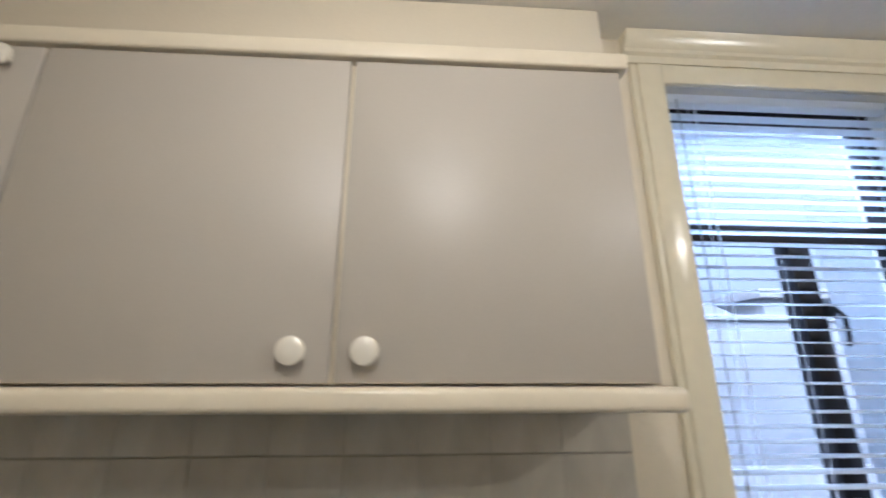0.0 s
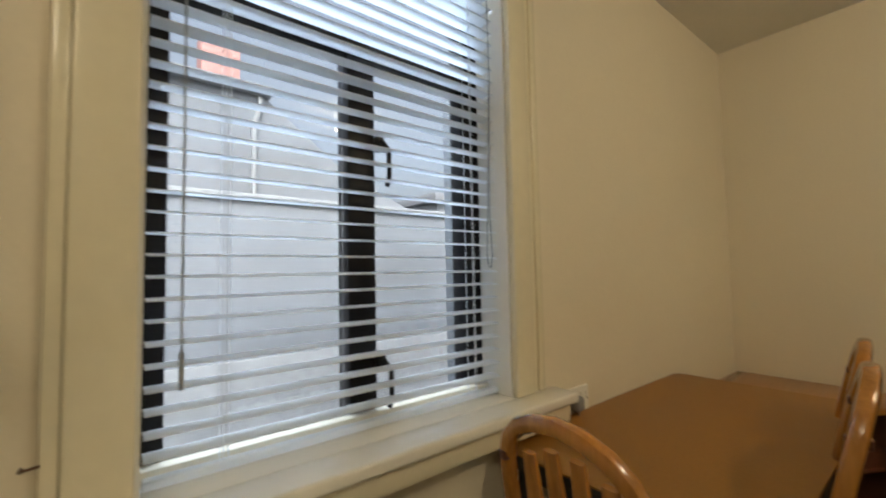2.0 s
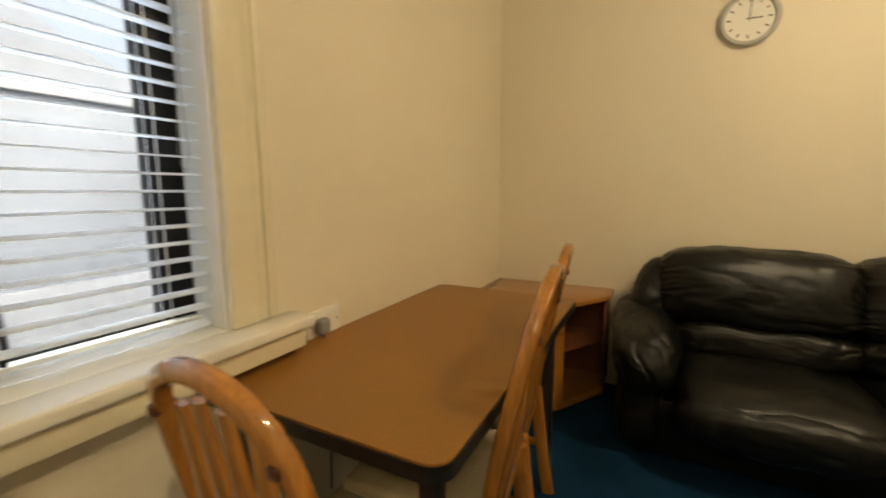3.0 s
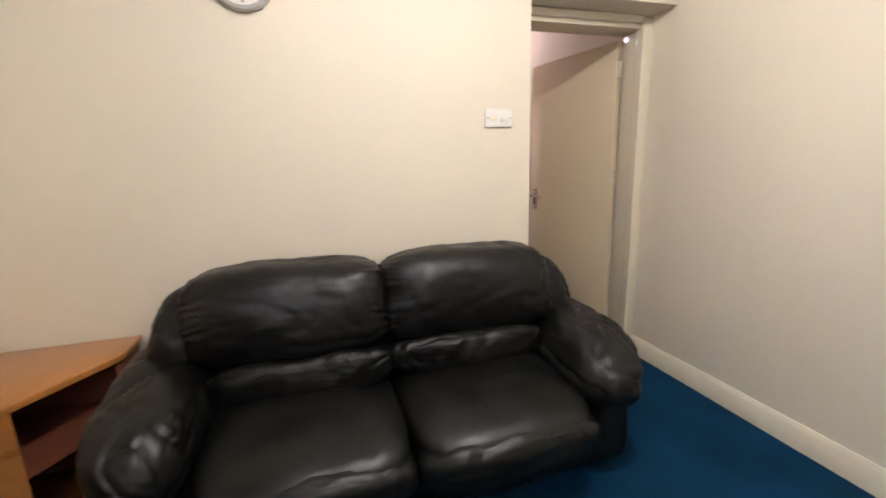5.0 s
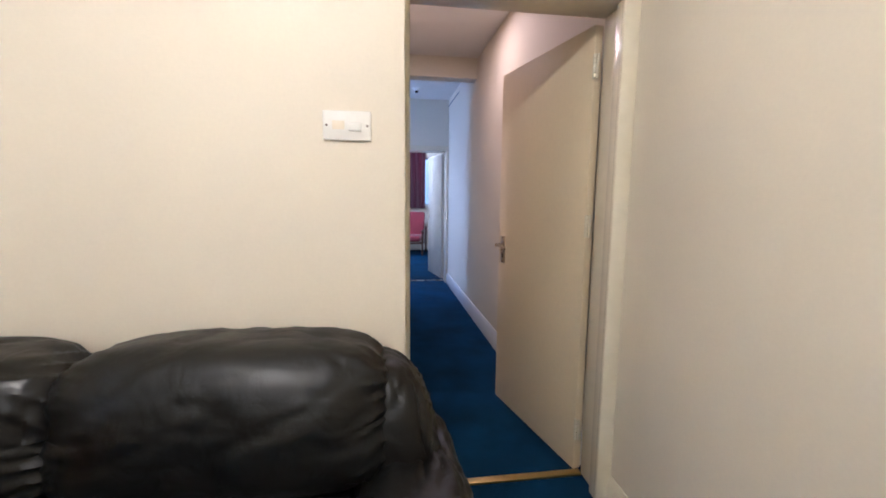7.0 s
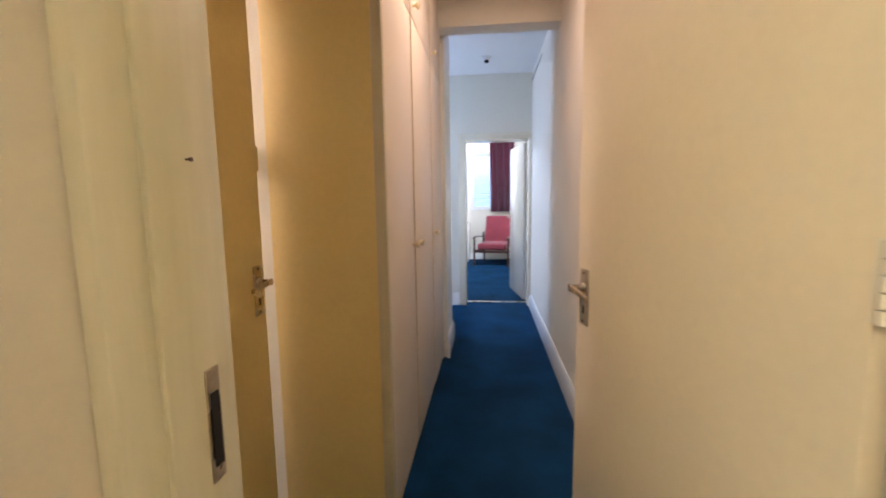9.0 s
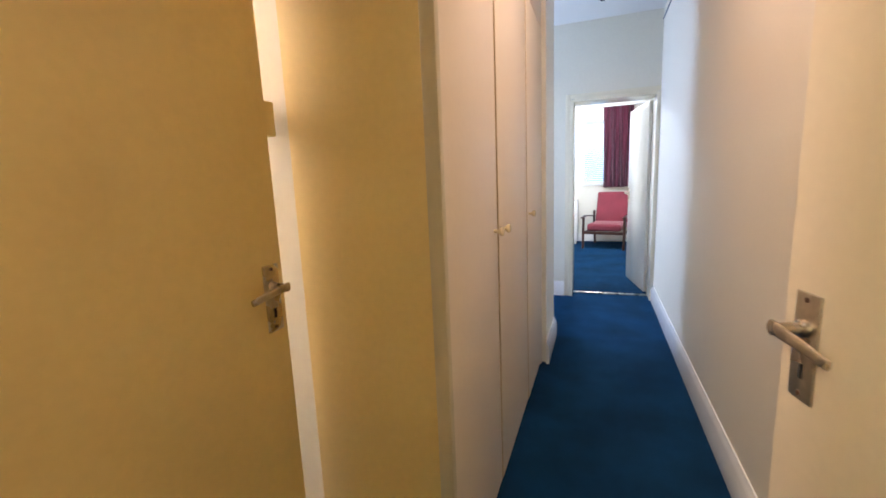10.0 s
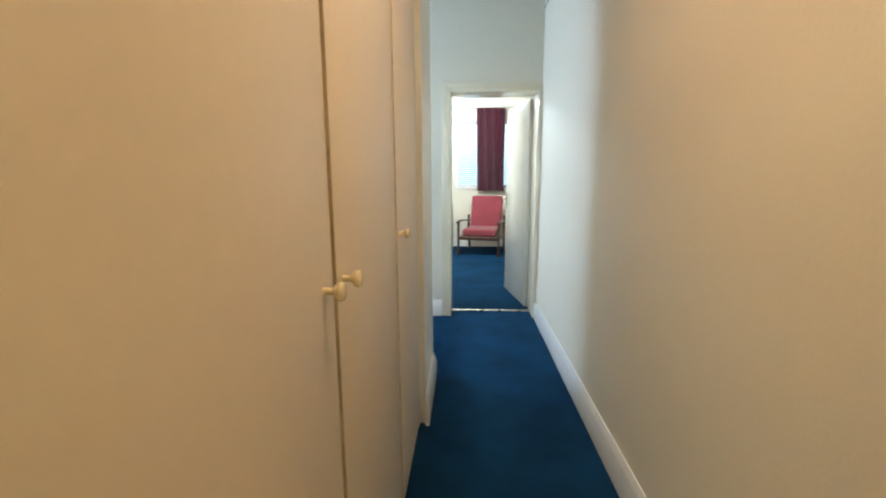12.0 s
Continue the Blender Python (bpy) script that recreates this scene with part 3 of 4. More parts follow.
def dining_chair(m, label):
    ch = thing("dining_chair", m, label, "chair", "chairs round the table")
    for sx in (-1, 1):
        bm = bmesh.new()
        bm_sweep(bm, [(sx * 0.165, -0.25, 0.0), (sx * 0.17, -0.215, 0.22), (sx * 0.18, -0.19, 0.44)], 0.034, 0.05, (1, 0, 0))
        part("leg", bm, M_PINE, ch)
        bm = bmesh.new()
        bm_sweep(bm, [(sx * 0.185, 0.185, 0.0), (sx * 0.18, 0.18, 0.43)], 0.036, 0.036, (1, 0, 0))
        part("leg", bm, M_PINE, ch)
        bm = bmesh.new()
        bm_sweep(bm, [(sx * 0.18, -0.20, 0.20), (sx * 0.183, 0.18, 0.20)], 0.02, 0.03, (1, 0, 0))
        part("stretcher", bm, M_PINE, ch)
        bm = bmesh.new()
        bm_sweep(bm, [(sx * 0.185, -0.19, 0.41), (sx * 0.19, 0.19, 0.41)], 0.022, 0.055, (1, 0, 0))
        part("seat_rail", bm, M_PINE, ch)
    for y in (-0.19, 0.18):
        bm = bmesh.new()
        bm_sweep(bm, [(-0.18, y, 0.41), (0.18, y, 0.41)], 0.022, 0.055, (0, 1, 0))
        part("seat_rail", bm, M_PINE, ch)
    # bowed back: posts that lean back and close in a rounded top
    pts = []
    for k in range(23):
        u = k / 22 * 2 - 1
        a = abs(u)
        if a > 0.42:
            v = (1 - a) / 0.58
            x, zz = math.copysign(0.178 + 0.022 * math.sin(math.pi * min(1, v * 0.9)), u), 0.42 + 0.46 * v
        else:
            w = u / 0.42
            x, zz = 0.181 * math.sin(w * math.pi / 2), 0.88 + 0.145 * math.cos(w * math.pi / 2) ** 0.9
        pts.append((x, -0.185 - 0.12 * ((zz - 0.42) / 0.6) ** 1.3, zz))
    bm = bmesh.new()
    bm_sweep(bm, pts, 0.034, 0.038, (0, 1, 0), n=12)
    bow = part("back_frame", bm, M_PINE, ch)
    for k in range(4):
        x = -0.105 + 0.07 * k
        zt = 0.955 - abs(x) * 0.35
        bm = bmesh.new()
        bm_sweep(bm, [(x * 0.82, -0.19, 0.42), (x * 0.86, -0.215, 0.56), (x * 0.97, -0.25, 0.74), (x, -0.185 - 0.12 * ((zt - 0.42) / 0.6) ** 1.3, zt + 0.02)], 0.02, 0.046, (0, 1, 0), n=8,
                 taper=lambda s: 0.8 + 0.45 * math.sin(math.pi * s))
        part("slat", bm, M_PINE, ch)
    for sx in (-1, 1):
        bm = bmesh.new()
        bm_box(bm, sx * 0.172 - 0.011, sx * 0.172 + 0.011, -0.302, -0.260, 0.905, 0.925, 0.003)
        part("joint_plug", bm, M_PINE_D, bow, "dark joint plug")
    bm = bmesh.new()
    bm_box(bm, -0.19, 0.19, -0.18, 0.20, 0.438, 0.478, 0.018, 4)
    part("seat", bm, M_SEAT, ch, "beige patterned seat pad")
    return ch


c1 = dining_chair(pose(-2.075, 3.085, 0, 0, 0, -93) @ Matrix.Diagonal((0.88, 0.96, 0.945, 1)), "varnished pine slat-back chair at the table's end")
c2 = dining_chair(pose(-1.74, 3.05, 0, 0, 0, 6), "varnished pine slat-back chair tucked under table")
c3 = dining_chair(pose(-1.33, 3.10, 0, 0, 0, 7), "varnished pine slat-back chair beside the corner unit")

# ---- corner unit ----
un = thing("corner_unit", pose(0, 0, 0), "low pine veneer corner unit with open compartments", "cabinet")
TOP = [(-0.012, 3.495), (-0.80, 3.495), (-0.80, 3.24), (-0.53, 2.95), (-0.21, 2.755), (-0.012, 2.755)]
bm = bmesh.new()
bm_prism(bm, TOP, 0.595, 0.62, 0.004)
part("top", bm, M_UNIT, un, "orange pine veneer top")
bm = bmesh.new()
bm_prism(bm, [(x * 0.97 - 0.005, y * 0.97 + 0.105) for x, y in TOP], 0.02, 0.06, 0.003)
part("plinth", bm, M_UNIT, un)


def upright(name, a, b, z0, z1, thick, material, hole=None):
    """An upright board between two plan points; hole: (u0, u1, z0, z1) with round ends, cut right through."""
    a, b = Vector((*a, 0)), Vector((*b, 0))
    d = b - a
    ln = d.length
    bm = bmesh.new()
    outer = [(0, z0), (ln, z0), (ln, z1), (0, z1)]
    if hole:
        u0, u1, h0, h1 = hole
        r = (u1 - u0) / 2
        inner = [((u0 + u1) / 2 + r * math.cos(t), (h1 - r if math.sin(t) >= 0 else h0 + r) + r * math.sin(t)) for t in [2 * math.pi * (k + 0.5) / 24 for k in range(24)]]
        for y in (0, thick):
            vo = [bm.verts.new((u, y, v)) for u, v in outer]
            vi = [bm.verts.new((u, y, v)) for u, v in inner]
            es = [bm.edges.new((vo[i], vo[(i + 1) % 4])) for i in range(4)] + [bm.edges.new((vi[i], vi[(i + 1) % 24])) for i in range(24)]
            bmesh.ops.triangle_fill(bm, use_beauty=True, edges=es)
        bm.verts.ensure_lookup_table()
        k = 28
        for i in range(4):
            j = (i + 1) % 4
            bm.faces.new((bm.verts[i], bm.verts[j], bm.verts[k + j], bm.verts[k + i]))
        for i in range(24):
            j = (i + 1) % 24
            bm.faces.new((bm.verts[4 + i], bm.verts[4 + j], bm.verts[k + 4 + j], bm.verts[k + 4 + i]))
    else:
        bm_box(bm, 0, ln, 0, thick, z0, z1, 0.002)
    ang = math.atan2(d.y, d.x)
    bmesh.ops.transform(bm, verts=bm.verts[:], matrix=Matrix.Translation((a.x, a.y, 0)) @ Matrix.Rotation(ang, 4, 'Z'))
    return part(name, bm, material, un)


upright("front_panel", (-0.775, 3.225), (-0.515, 2.945), 0.06, 0.595, 0.018, M_UNIT, (0.10, 0.25, 0.12, 0.54))
upright("side_panel", (-0.205, 2.772), (-0.02, 2.772), 0.06, 0.595, 0.018, M_UNIT_IN)
upright("divider", (-0.515, 2.960), (-0.30, 3.30), 0.06, 0.595, 0.018, M_UNIT_IN)
upright("back_panel", (-0.78, 3.465), (-0.02, 3.465), 0.06, 0.595, 0.018, M_UNIT_IN)
upright("back_panel", (-0.012, 2.80), (-0.012, 3.46), 0.06, 0.595, 0.014, M_UNIT_IN)
upright("side_panel", (-0.785, 3.47), (-0.785, 3.23), 0.06, 0.595, 0.018, M_UNIT)
bm = bmesh.new()
bm_prism(bm, [(-0.04, 2.79), (-0.04, 3.28), (-0.30, 3.28), (-0.49, 2.965), (-0.21, 2.79)], 0.34, 0.356)
part("shelf", bm, M_UNIT_IN, un)

# ---- sofa ----
sofa = thing("leather_sofa", pose(-0.02, 1.735, 0), "black leather two-seat sofa with puffy pleated cushions", "sofa")


def puff(c, half, power=3.2, crease=0.012, seed=0.0, res=22, bend=None, freq=(5, 5, 5), pleat=None, gather=0.0):
    """A stuffed leather cushion: a rounded block with soft folds."""
    bm = bmesh.new()
    bmesh.ops.create_cube(bm, size=2.0)
    bmesh.ops.subdivide_edges(bm, edges=bm.edges[:], cuts=res, use_grid_fill=True)
    hx, hy, hz = half
    for v in bm.verts:
        p = v.co.copy()
        k = (abs(p.x) ** power + abs(p.y) ** power + abs(p.z) ** power) ** (1 / power)
        q = p / k
        w = Vector((q.x * hx, q.y * hy, q.z * hz))
        n = Vector((q.x / hx, q.y / hy, q.z / hz)).normalized()
        s = Vector((w.x * freq[0] + seed, w.y * freq[1] + seed * 1.7, w.z * freq[2]))
        d = noise.noise(s) * crease * 1.3
        warp = Vector((noise.noise(s * 0.9), noise.noise(s * 0.9 + Vector((5, 1, 2))), 0)) * 0.8
        for k, amount in ((1.5, 0.5), (3.4, 0.25)):
            ridge = 1 - abs(noise.noise((s + warp) * k + Vector((7, 3, seed))))
            d -= crease * amount * max(0, ridge - 0.82) / 0.18
        end = max(0.0, abs(q.y) - 0.68) / 0.32
        fold = math.sin(q.z * 15 + 5 * q.x + 6 * noise.noise(Vector((q.z * 2, seed, q.y * 2))))
        d += gather * end * (1 - 2.2 * abs(fold) ** 0.6)
        if pleat:
            d += pleat(q)
        w += n * d
        if bend:
            w = bend(w, q)
        v.co = w + Vector(c)
    return bm


HW = 0.955
box_part("base", (-0.70, -0.04, -HW + 0.10, HW - 0.10, 0.03, 0.30), M_LEATHER, sofa, bevel=0.03)
box_part("back_board", (-0.20, -0.02, -HW + 0.12, HW - 0.12, 0.25, 0.78), M_LEATHER, sofa, bevel=0.05)
for sy in (-1, 1):
    for sx in (-0.62, -0.10):
        bm = bmesh.new()
        bm_cyl(bm, (sx, sy * 0.82, 0), (sx, sy * 0.82, 0.05), 0.022, 0.03)
        part("foot", bm, M_BLACK, sofa)


def seat_bend(w, q):
    return Vector((w.x, w.y, w.z + 0.018 * (1 - q.x * q.x) * (1 - q.y * q.y) * (1 if q.z > 0 else 0) - 0.03 * max(0, -q.x) ** 3))


def back_bend(w, q):
    lean = (w.z / 0.20)
    return Vector((w.x + 0.045 * lean + 0.01 - 0.045 * max(0, -q.x) * (1 - q.y ** 4) * max(0, math.cos(q.z * 1.5 - 0.2)), w.y, w.z - 0.012 * abs(q.y) ** 3 * (1 if q.z > 0 else 0)))


for sy in (-1, 1):
    part("seat_cushion", puff((-0.50, sy * 0.352, 0.345), (0.375, 0.352, 0.095), 4.5, 0.010, 3.1 + sy, bend=seat_bend, freq=(3, 3, 3)), M_LEATHER, sofa, "shiny worn leather seat cushion")
    part("front_roll", puff((-0.80, sy * 0.352, 0.30), (0.10, 0.352, 0.10), 3.0, 0.012, 8.1 + sy, freq=(5, 7, 4)), M_LEATHER, sofa)
    part("back_cushion", puff((-0.232, sy * 0.383, 0.746), (0.135, 0.41, 0.185), 4.6, 0.012, 5.7 + sy * 2, bend=back_bend, freq=(4, 3.2, 4), res=38, gather=0.006), M_LEATHER, sofa, "creased leather back cushion")

    def pleats(q, sy=sy):
        return 0.010 * math.sin(q.y * 17 + 2.5 * math.sin(q.z * 2 + sy)) * (1 - abs(q.z) ** 4) * noise.noise(Vector((q.y * 3, sy, 2))) * 2.2

    part("lumbar_roll", puff((-0.335, sy * 0.352, 0.50), (0.10, 0.362, 0.09), 3.4, 0.013, 11.3 + sy, freq=(5, 7, 5), pleat=pleats, res=34), M_LEATHER, sofa, "gathered leather lumbar roll")

    def arm_bend(w, q, sy=sy):
        return Vector((w.x, w.y + sy * 0.05 * q.z * (1 if q.z > 0 else 0.2), w.z - 0.05 * max(0, -q.x) ** 2 + 0.05 * max(0, q.x) ** 2))

    arm = part("arm", puff((-0.43, sy * (HW - 0.135), 0.495), (0.40, 0.15, 0.14), 2.9, 0.018, 17 + sy, bend=arm_bend, freq=(5, 5, 5), res=36), M_LEATHER, sofa, "puffy leather arm")
    part("arm_side", puff((-0.41, sy * (HW - 0.12), 0.26), (0.335, 0.10, 0.235), 5, 0.008, 23 + sy, freq=(3, 3, 4)), M_LEATHER, sofa)
    part("wing", puff((-0.195, sy * (HW - 0.145), 0.64), (0.15, 0.12, 0.215), 2.7, 0.014, 29 + sy, bend=lambda w, q, sy=sy: Vector((w.x + 0.04 * q.z, w.y - sy * 0.06 * q.z, w.z)), gather=0.005, freq=(6, 6, 5), res=26), M_LEATHER, sofa, "padded leather back wing")

hk = thing("wall_hook", pose(-3.118, N, 0.98), "small rusty hook in the wall", "hook")
bm = bmesh.new()
bm_sweep(bm, [(0, 0, 0), (0, -0.018, 0), (0.004, -0.022, 0.003), (0.022, -0.02, 0.004)], 0.004, 0.004, (0, 0, 1), n=6)
part("pin", bm, M_RUST, hk)

# ---- doorway between room and hall ----
FX0, FX1 = 0.19, 0.365
bm = bmesh.new()
bm_box(bm, FX0, FX1, 0.866, 0.890, 0, 2.113, 0.004)
bm_box(bm, FX0 + 0.055, FX1 - 0.004, 0.858, 0.867, 0, 2.06, 0.003)
solid("door_frame_left", bm, M_OLDTRIM, "worn cream painted door jamb", "door frame")
bm = bmesh.new()
bm_box(bm, FX0, FX1, 0.0, 0.038, 0, 2.115, 0.004)
bm_box(bm, FX0 - 0.018, FX0 + 0.05, 0.0, 0.060, 0, 2.075, 0.003)
bm_box(bm, FX0 - 0.024, FX0, 0.0, 0.068, 0, 2.10, 0.008)
solid("door_frame_right", bm, M_TRIM, "cream painted door jamb with architrave", "door frame")
bm = bmesh.new()
bm_box(bm, FX0, FX1, 0.038, 0.866, 2.046, 2.113, 0.004)
bm_box(bm, FX0 - 0.024, FX0, 0.072, 0.889, 2.070, 2.113, 0.008)
solid("door_frame_head", bm, M_TRIM, "cream painted door head", "door frame")
bm = bmesh.new()
bm_box(bm, 0.345, 0.385, 0.04, 0.864, 0.0, 0.012, 0.004)
solid("threshold_1", bm, M_BRASS, "brass carpet strip in the doorway", "threshold")
bm = bmesh.new()
bm_box(bm, 0.302, 0.325, 0.8555, 0.8585, 0.935, 1.08)
st = tagged(new("strike_plate", mesh_of("strike_plate", bm, M_CHROME)), "worn steel strike plate in door jamb", "strike plate")
bm = bmesh.new()
bm_box(bm, 0.306, 0.320, 0.8535, 0.8558, 0.955, 1.05)
part("latch_hole", bm, M_DARK, st)

bm = bmesh.new()
bm_cyl(bm, (0.302, 0.859, 1.33), (0.302, 0.852, 1.33), 0.0012, n=8)
bm_cyl(bm, (0.302, 0.852, 1.33), (0.302, 0.8505, 1.33), 0.0026, n=10)
tagged(new("nail", mesh_of("nail", bm, M_RUST)), "small rusty nail in the cream door jamb", "nail")

PLATE = (-0.025, 0.025, -0.005, 0, -0.085, 0.085)


def lever(door, x, y, z, turn, label):
    """A lever on its back plate; local -y points out of the door."""
    base = pose(x, y, z, 0, 0, 180 if turn else 0)
    s = 1
    bm = bmesh.new()
    bm_box(bm, *PLATE, bevel=0.002, m=base)
    h = part("door_handle", bm, M_CHROME, door, label)
    bm = bmesh.new()
    bm_lathe(bm, [(0.014, 0), (0.014, 0.006), (0.010, 0.010), (0.009, 0.038), (0.011, 0.046)], 16, base @ pose(0, -0.005, 0.03, 90, 0, 0))
    d = -1 if not turn else 1
    pts = [(0.010 * -d, -0.045, 0.03), (d * 0.02, -0.050, 0.031), (d * 0.06, -0.049, 0.027), (d * 0.105, -0.044, 0.018)]
    bm2 = bmesh.new()
    bm_sweep(bm2, [base @ Vector(p) for p in pts], 0.010, 0.020, (0, 1, 0), n=12, taper=lambda u: 1.1 - 0.35 * u)
    part("lever", bm2, M_CHROME, h)
    part("spindle", bm, M_CHROME, h)
    bm = bmesh.new()
    bm_box(bm, -0.004, 0.004, -0.0065, -0.004, -0.050, -0.026, 0.001, m=base)
    part("keyhole", bm, M_DARK, h)
    for zz in (-0.074, 0.074):
        bm = bmesh.new()
        bm_cyl(bm, base @ Vector((0, -0.0068, zz)), base @ Vector((0, -0.004, zz)), 0.004, n=10)
        part("screw", bm, M_RUST, h)
    return h


# room door, opened into the hall
d1 = thing("door_1", pose(0.372, 0.044, 0, 0, 0, 12.2), "cream painted flush door standing open", "door", kind="structure")
LEAF = 0.82
box_part("leaf", (0.014, LEAF, -0.018, 0.022, 0.012, 2.03), M_DOOR, d1, bevel=0.003)
lever(d1, LEAF - 0.055, 0.022, 0.985, True, "worn chrome lever handle")
lever(d1, LEAF - 0.055, -0.018, 0.985, False, "worn chrome lever handle")
for z in (0.22, 1.18, 1.86):
    bm = bmesh.new()
    for k in range(5):
        bm_cyl(bm, (0.003, 0.026, z - 0.05 + 0.02 * k + 0.001), (0.003, 0.026, z - 0.032 + 0.02 * k), 0.007, n=12)
    bm_box(bm, 0.006, 0.020, 0.021, 0.0235, z - 0.05, z + 0.05)
    bm_box(bm, -0.008, 0.004, 0.013, 0.0155, z - 0.05, z + 0.05)
    part("hinge", bm, M_TRIM, d1, "painted butt hinge")

# ajar door to the small room
d2 = thing("door_2", pose(0.403, 1.335, 0, 0, 0, -0.5), "ochre-cream painted flush door left ajar", "door", kind="structure")
box_part("leaf", (0, 0.80, -0.040, 0.0, 0.012, 2.03), M_OCHRE, d2, bevel=0.003)
lever(d2, 0.757, -0.040, 0.985, False, "worn chrome lever handle")
box_part("rim_latch", (0.79, 0.862, -0.012, 0.03, 1.388, 1.475), M_OCHRE, d2, "painted rim latch", bevel=0.004)
boxes("door_frame_2", [(0.365, 0.40, 1.27, 1.42, 0, 2.05), (0.40, 1.293, 1.30, 1.42, 2.035, 2.05)], M_OLDTRIM, "worn cream frame of the ajar door", "door frame")
# no opening behind this pane: its own glow replaces the window's daylight
fw = thing("window_2", pose(2.55, 2.748, 1.3), "frosted pane in small room, glowing in place of daylight", "window", kind="structure")
box_part("pane", (-0.5, 0.5, -0.012, -0.004, -0.33, 0.34), M_FROST, fw, bevel=0)
for d in [(-0.54, -0.5, -0.03, 0, -0.37, 0.38), (0.5, 0.54, -0.03, 0, -0.37, 0.38), (-0.5, 0.5, -0.03, 0, -0.37, -0.33), (-0.5, 0.5, -0.03, 0, 0.34, 0.38)]:
    box_part("window_frame", d, M_SILL, fw)

# ---- hall cupboards ----
cu = thing("hall_cupboard", pose(0, 0, 0), "tall pale built-in hall cupboard with small knobs", "cupboard")
box_part("side_panel", (1.291, 1.309, 0.906, 1.30, 0.0, 2.70), M_OCHRE, cu, "ochre-cream painted end panel", bevel=0.002)
box_part("corner_post", (1.273, 1.299, 0.866, 0.905, 0.0, 2.70), M_POST, cu, "cream painted corner post with shade in its colour", bevel=0.004)
box_part("end_post", (3.075, 3.115, 0.868, 0.93, 0.0, 2.70), M_CUP, cu, bevel=0.004)
box_part("kick_board", (1.335, 3.075, 0.885, 0.90, 0.0, 0.05), M_CUP, cu)
box_part("back", (1.309, 3.075, 1.27, 1.30, 0.0, 2.70), M_CUP, cu)
box_part("mid_rail", (1.335, 3.075, 0.892, 0.92, 2.11, 2.16), M_CUP, cu)
DOORS = [(1.303, 1.857), (1.863, 2.496), (2.502, 3.071)]
SMALL = [(0.007, 0), (0.006, 0.014), (0.009, 0.018), (0.015, 0.023), (0.017, 0.029), (0.015, 0.034), (0.005, 0.037)]
for i, (x0, x1) in enumerate(DOORS):
    for z0, z1 in ((0.055, 2.128), (2.136, 2.69)):
        bm = bmesh.new()
        bm_box(bm, x0, x1, 0.872, 0.891, z0, z1, 0.003, m=Matrix.Translation((0, (0.0, -0.005, -0.009)[i], 0)))
        dr = part("door", bm, M_CUP, cu)
        if i:
            y0 = (0.0, -0.005, -0.009)[i]
            # added strip: draws the gap's shadow line as a brown edge
            box_part("gap_shade_strip", (x0 - 0.0025, x0, 0.873 + y0, 0.890 + y0, z0, z1), M_GAP_SHADE, dr, "brown strip in place of the shaded door gap", bevel=0)
        kx = (x1 - 0.05, x0 + 0.035, x0 - 0.045 + 0.08)[i]
        kz = 1.072 if z0 < 1 else 2.185
        bm = bmesh.new()
        bm_lathe(bm, SMALL, 16, pose(kx, 0.872 + (0.0, -0.005, -0.009)[i], kz, 90, 0, 0))
        part("knob", bm, M_YKNOB, dr, "small yellowed knob")

# ---- hall end ----
boxes("door_frame_3", [(4.80, 5.09, 0.765, 0.80, 0, 1.985), (4.80, 5.09, 0.0, 0.035, 0, 1.985), (4.80, 5.09, 0.035, 0.765, 1.965, 2.0), (4.815, 4.83, 0.80, 0.845, 0, 2.04), (4.815, 4.83, -0.0, 0.80, 2.0, 2.04)], M_TRIM, "cream painted bedroom door frame", "door frame", bevel=0.003)
boxes("threshold_2", [(4.96, 5.0, 0.035, 0.765, 0, 0.01)], M_CHROME, "metal carpet strip at bedroom door", "threshold", bevel=0.003)
d3 = thing("door_3", pose(5.09, 0.045, 0, 0, 0, 10), "white painted flush bedroom door standing open", "door", kind="structure")
box_part("leaf", (0, 0.73, -0.02, 0.02, 0.012, 1.955), M_SILL, d3, bevel=0.003)
lever(d3, 0.68, 0.02, 1.0, True, "chrome lever handle")
sd = thing("smoke_detector", pose(4.25, 0.52, 2.70), "small white ceiling fitting with dark centre", "detector")
bm = bmesh.new()
bm_lathe(bm, [(0.05, 0), (0.048, -0.012), (0.03, -0.03), (0.022, -0.032)], 20)
part("base", bm, M_WHITE_PL, sd)
bm = bmesh.new()
bm_lathe(bm, [(0.02, -0.032), (0.024, -0.045), (0.018, -0.055)], 16)
part("sensor", bm, M_DARK, sd, "dark sensor tip")
bm = bmesh.new()
bm_sweep(bm, [(4.0, 0.004, 2.615), (4.4, 0.005, 2.612), (4.83, 0.004, 2.61)], 0.008, 0.012, (0, 1, 0), n=6)
tagged(new("ceiling_cable", mesh_of("ceiling_cable", bm, M_CORD)), "thin grey cable along the hall wall top", "cable")

# lobby window
lw = thing("window_3", pose(4.25, 2.76, 1.6), "pale framed lobby window", "window", kind="structure")
for d in [(-0.47, -0.42, -0.04, 0.04, -0.65, 0.65), (0.42, 0.47, -0.04, 0.04, -0.65, 0.65), (-0.42, 0.42, -0.04, 0.04, -0.65, -0.60), (-0.42, 0.42, -0.04, 0.04, 0.60, 0.65)]:
    box_part("window_frame", d, M_SILL, lw)
lp = box_part("pane", (-0.42, 0.42, -0.003, 0.003, -0.6, 0.6), M_GLASS, lw, bevel=0)
lp.visible_shadow = False

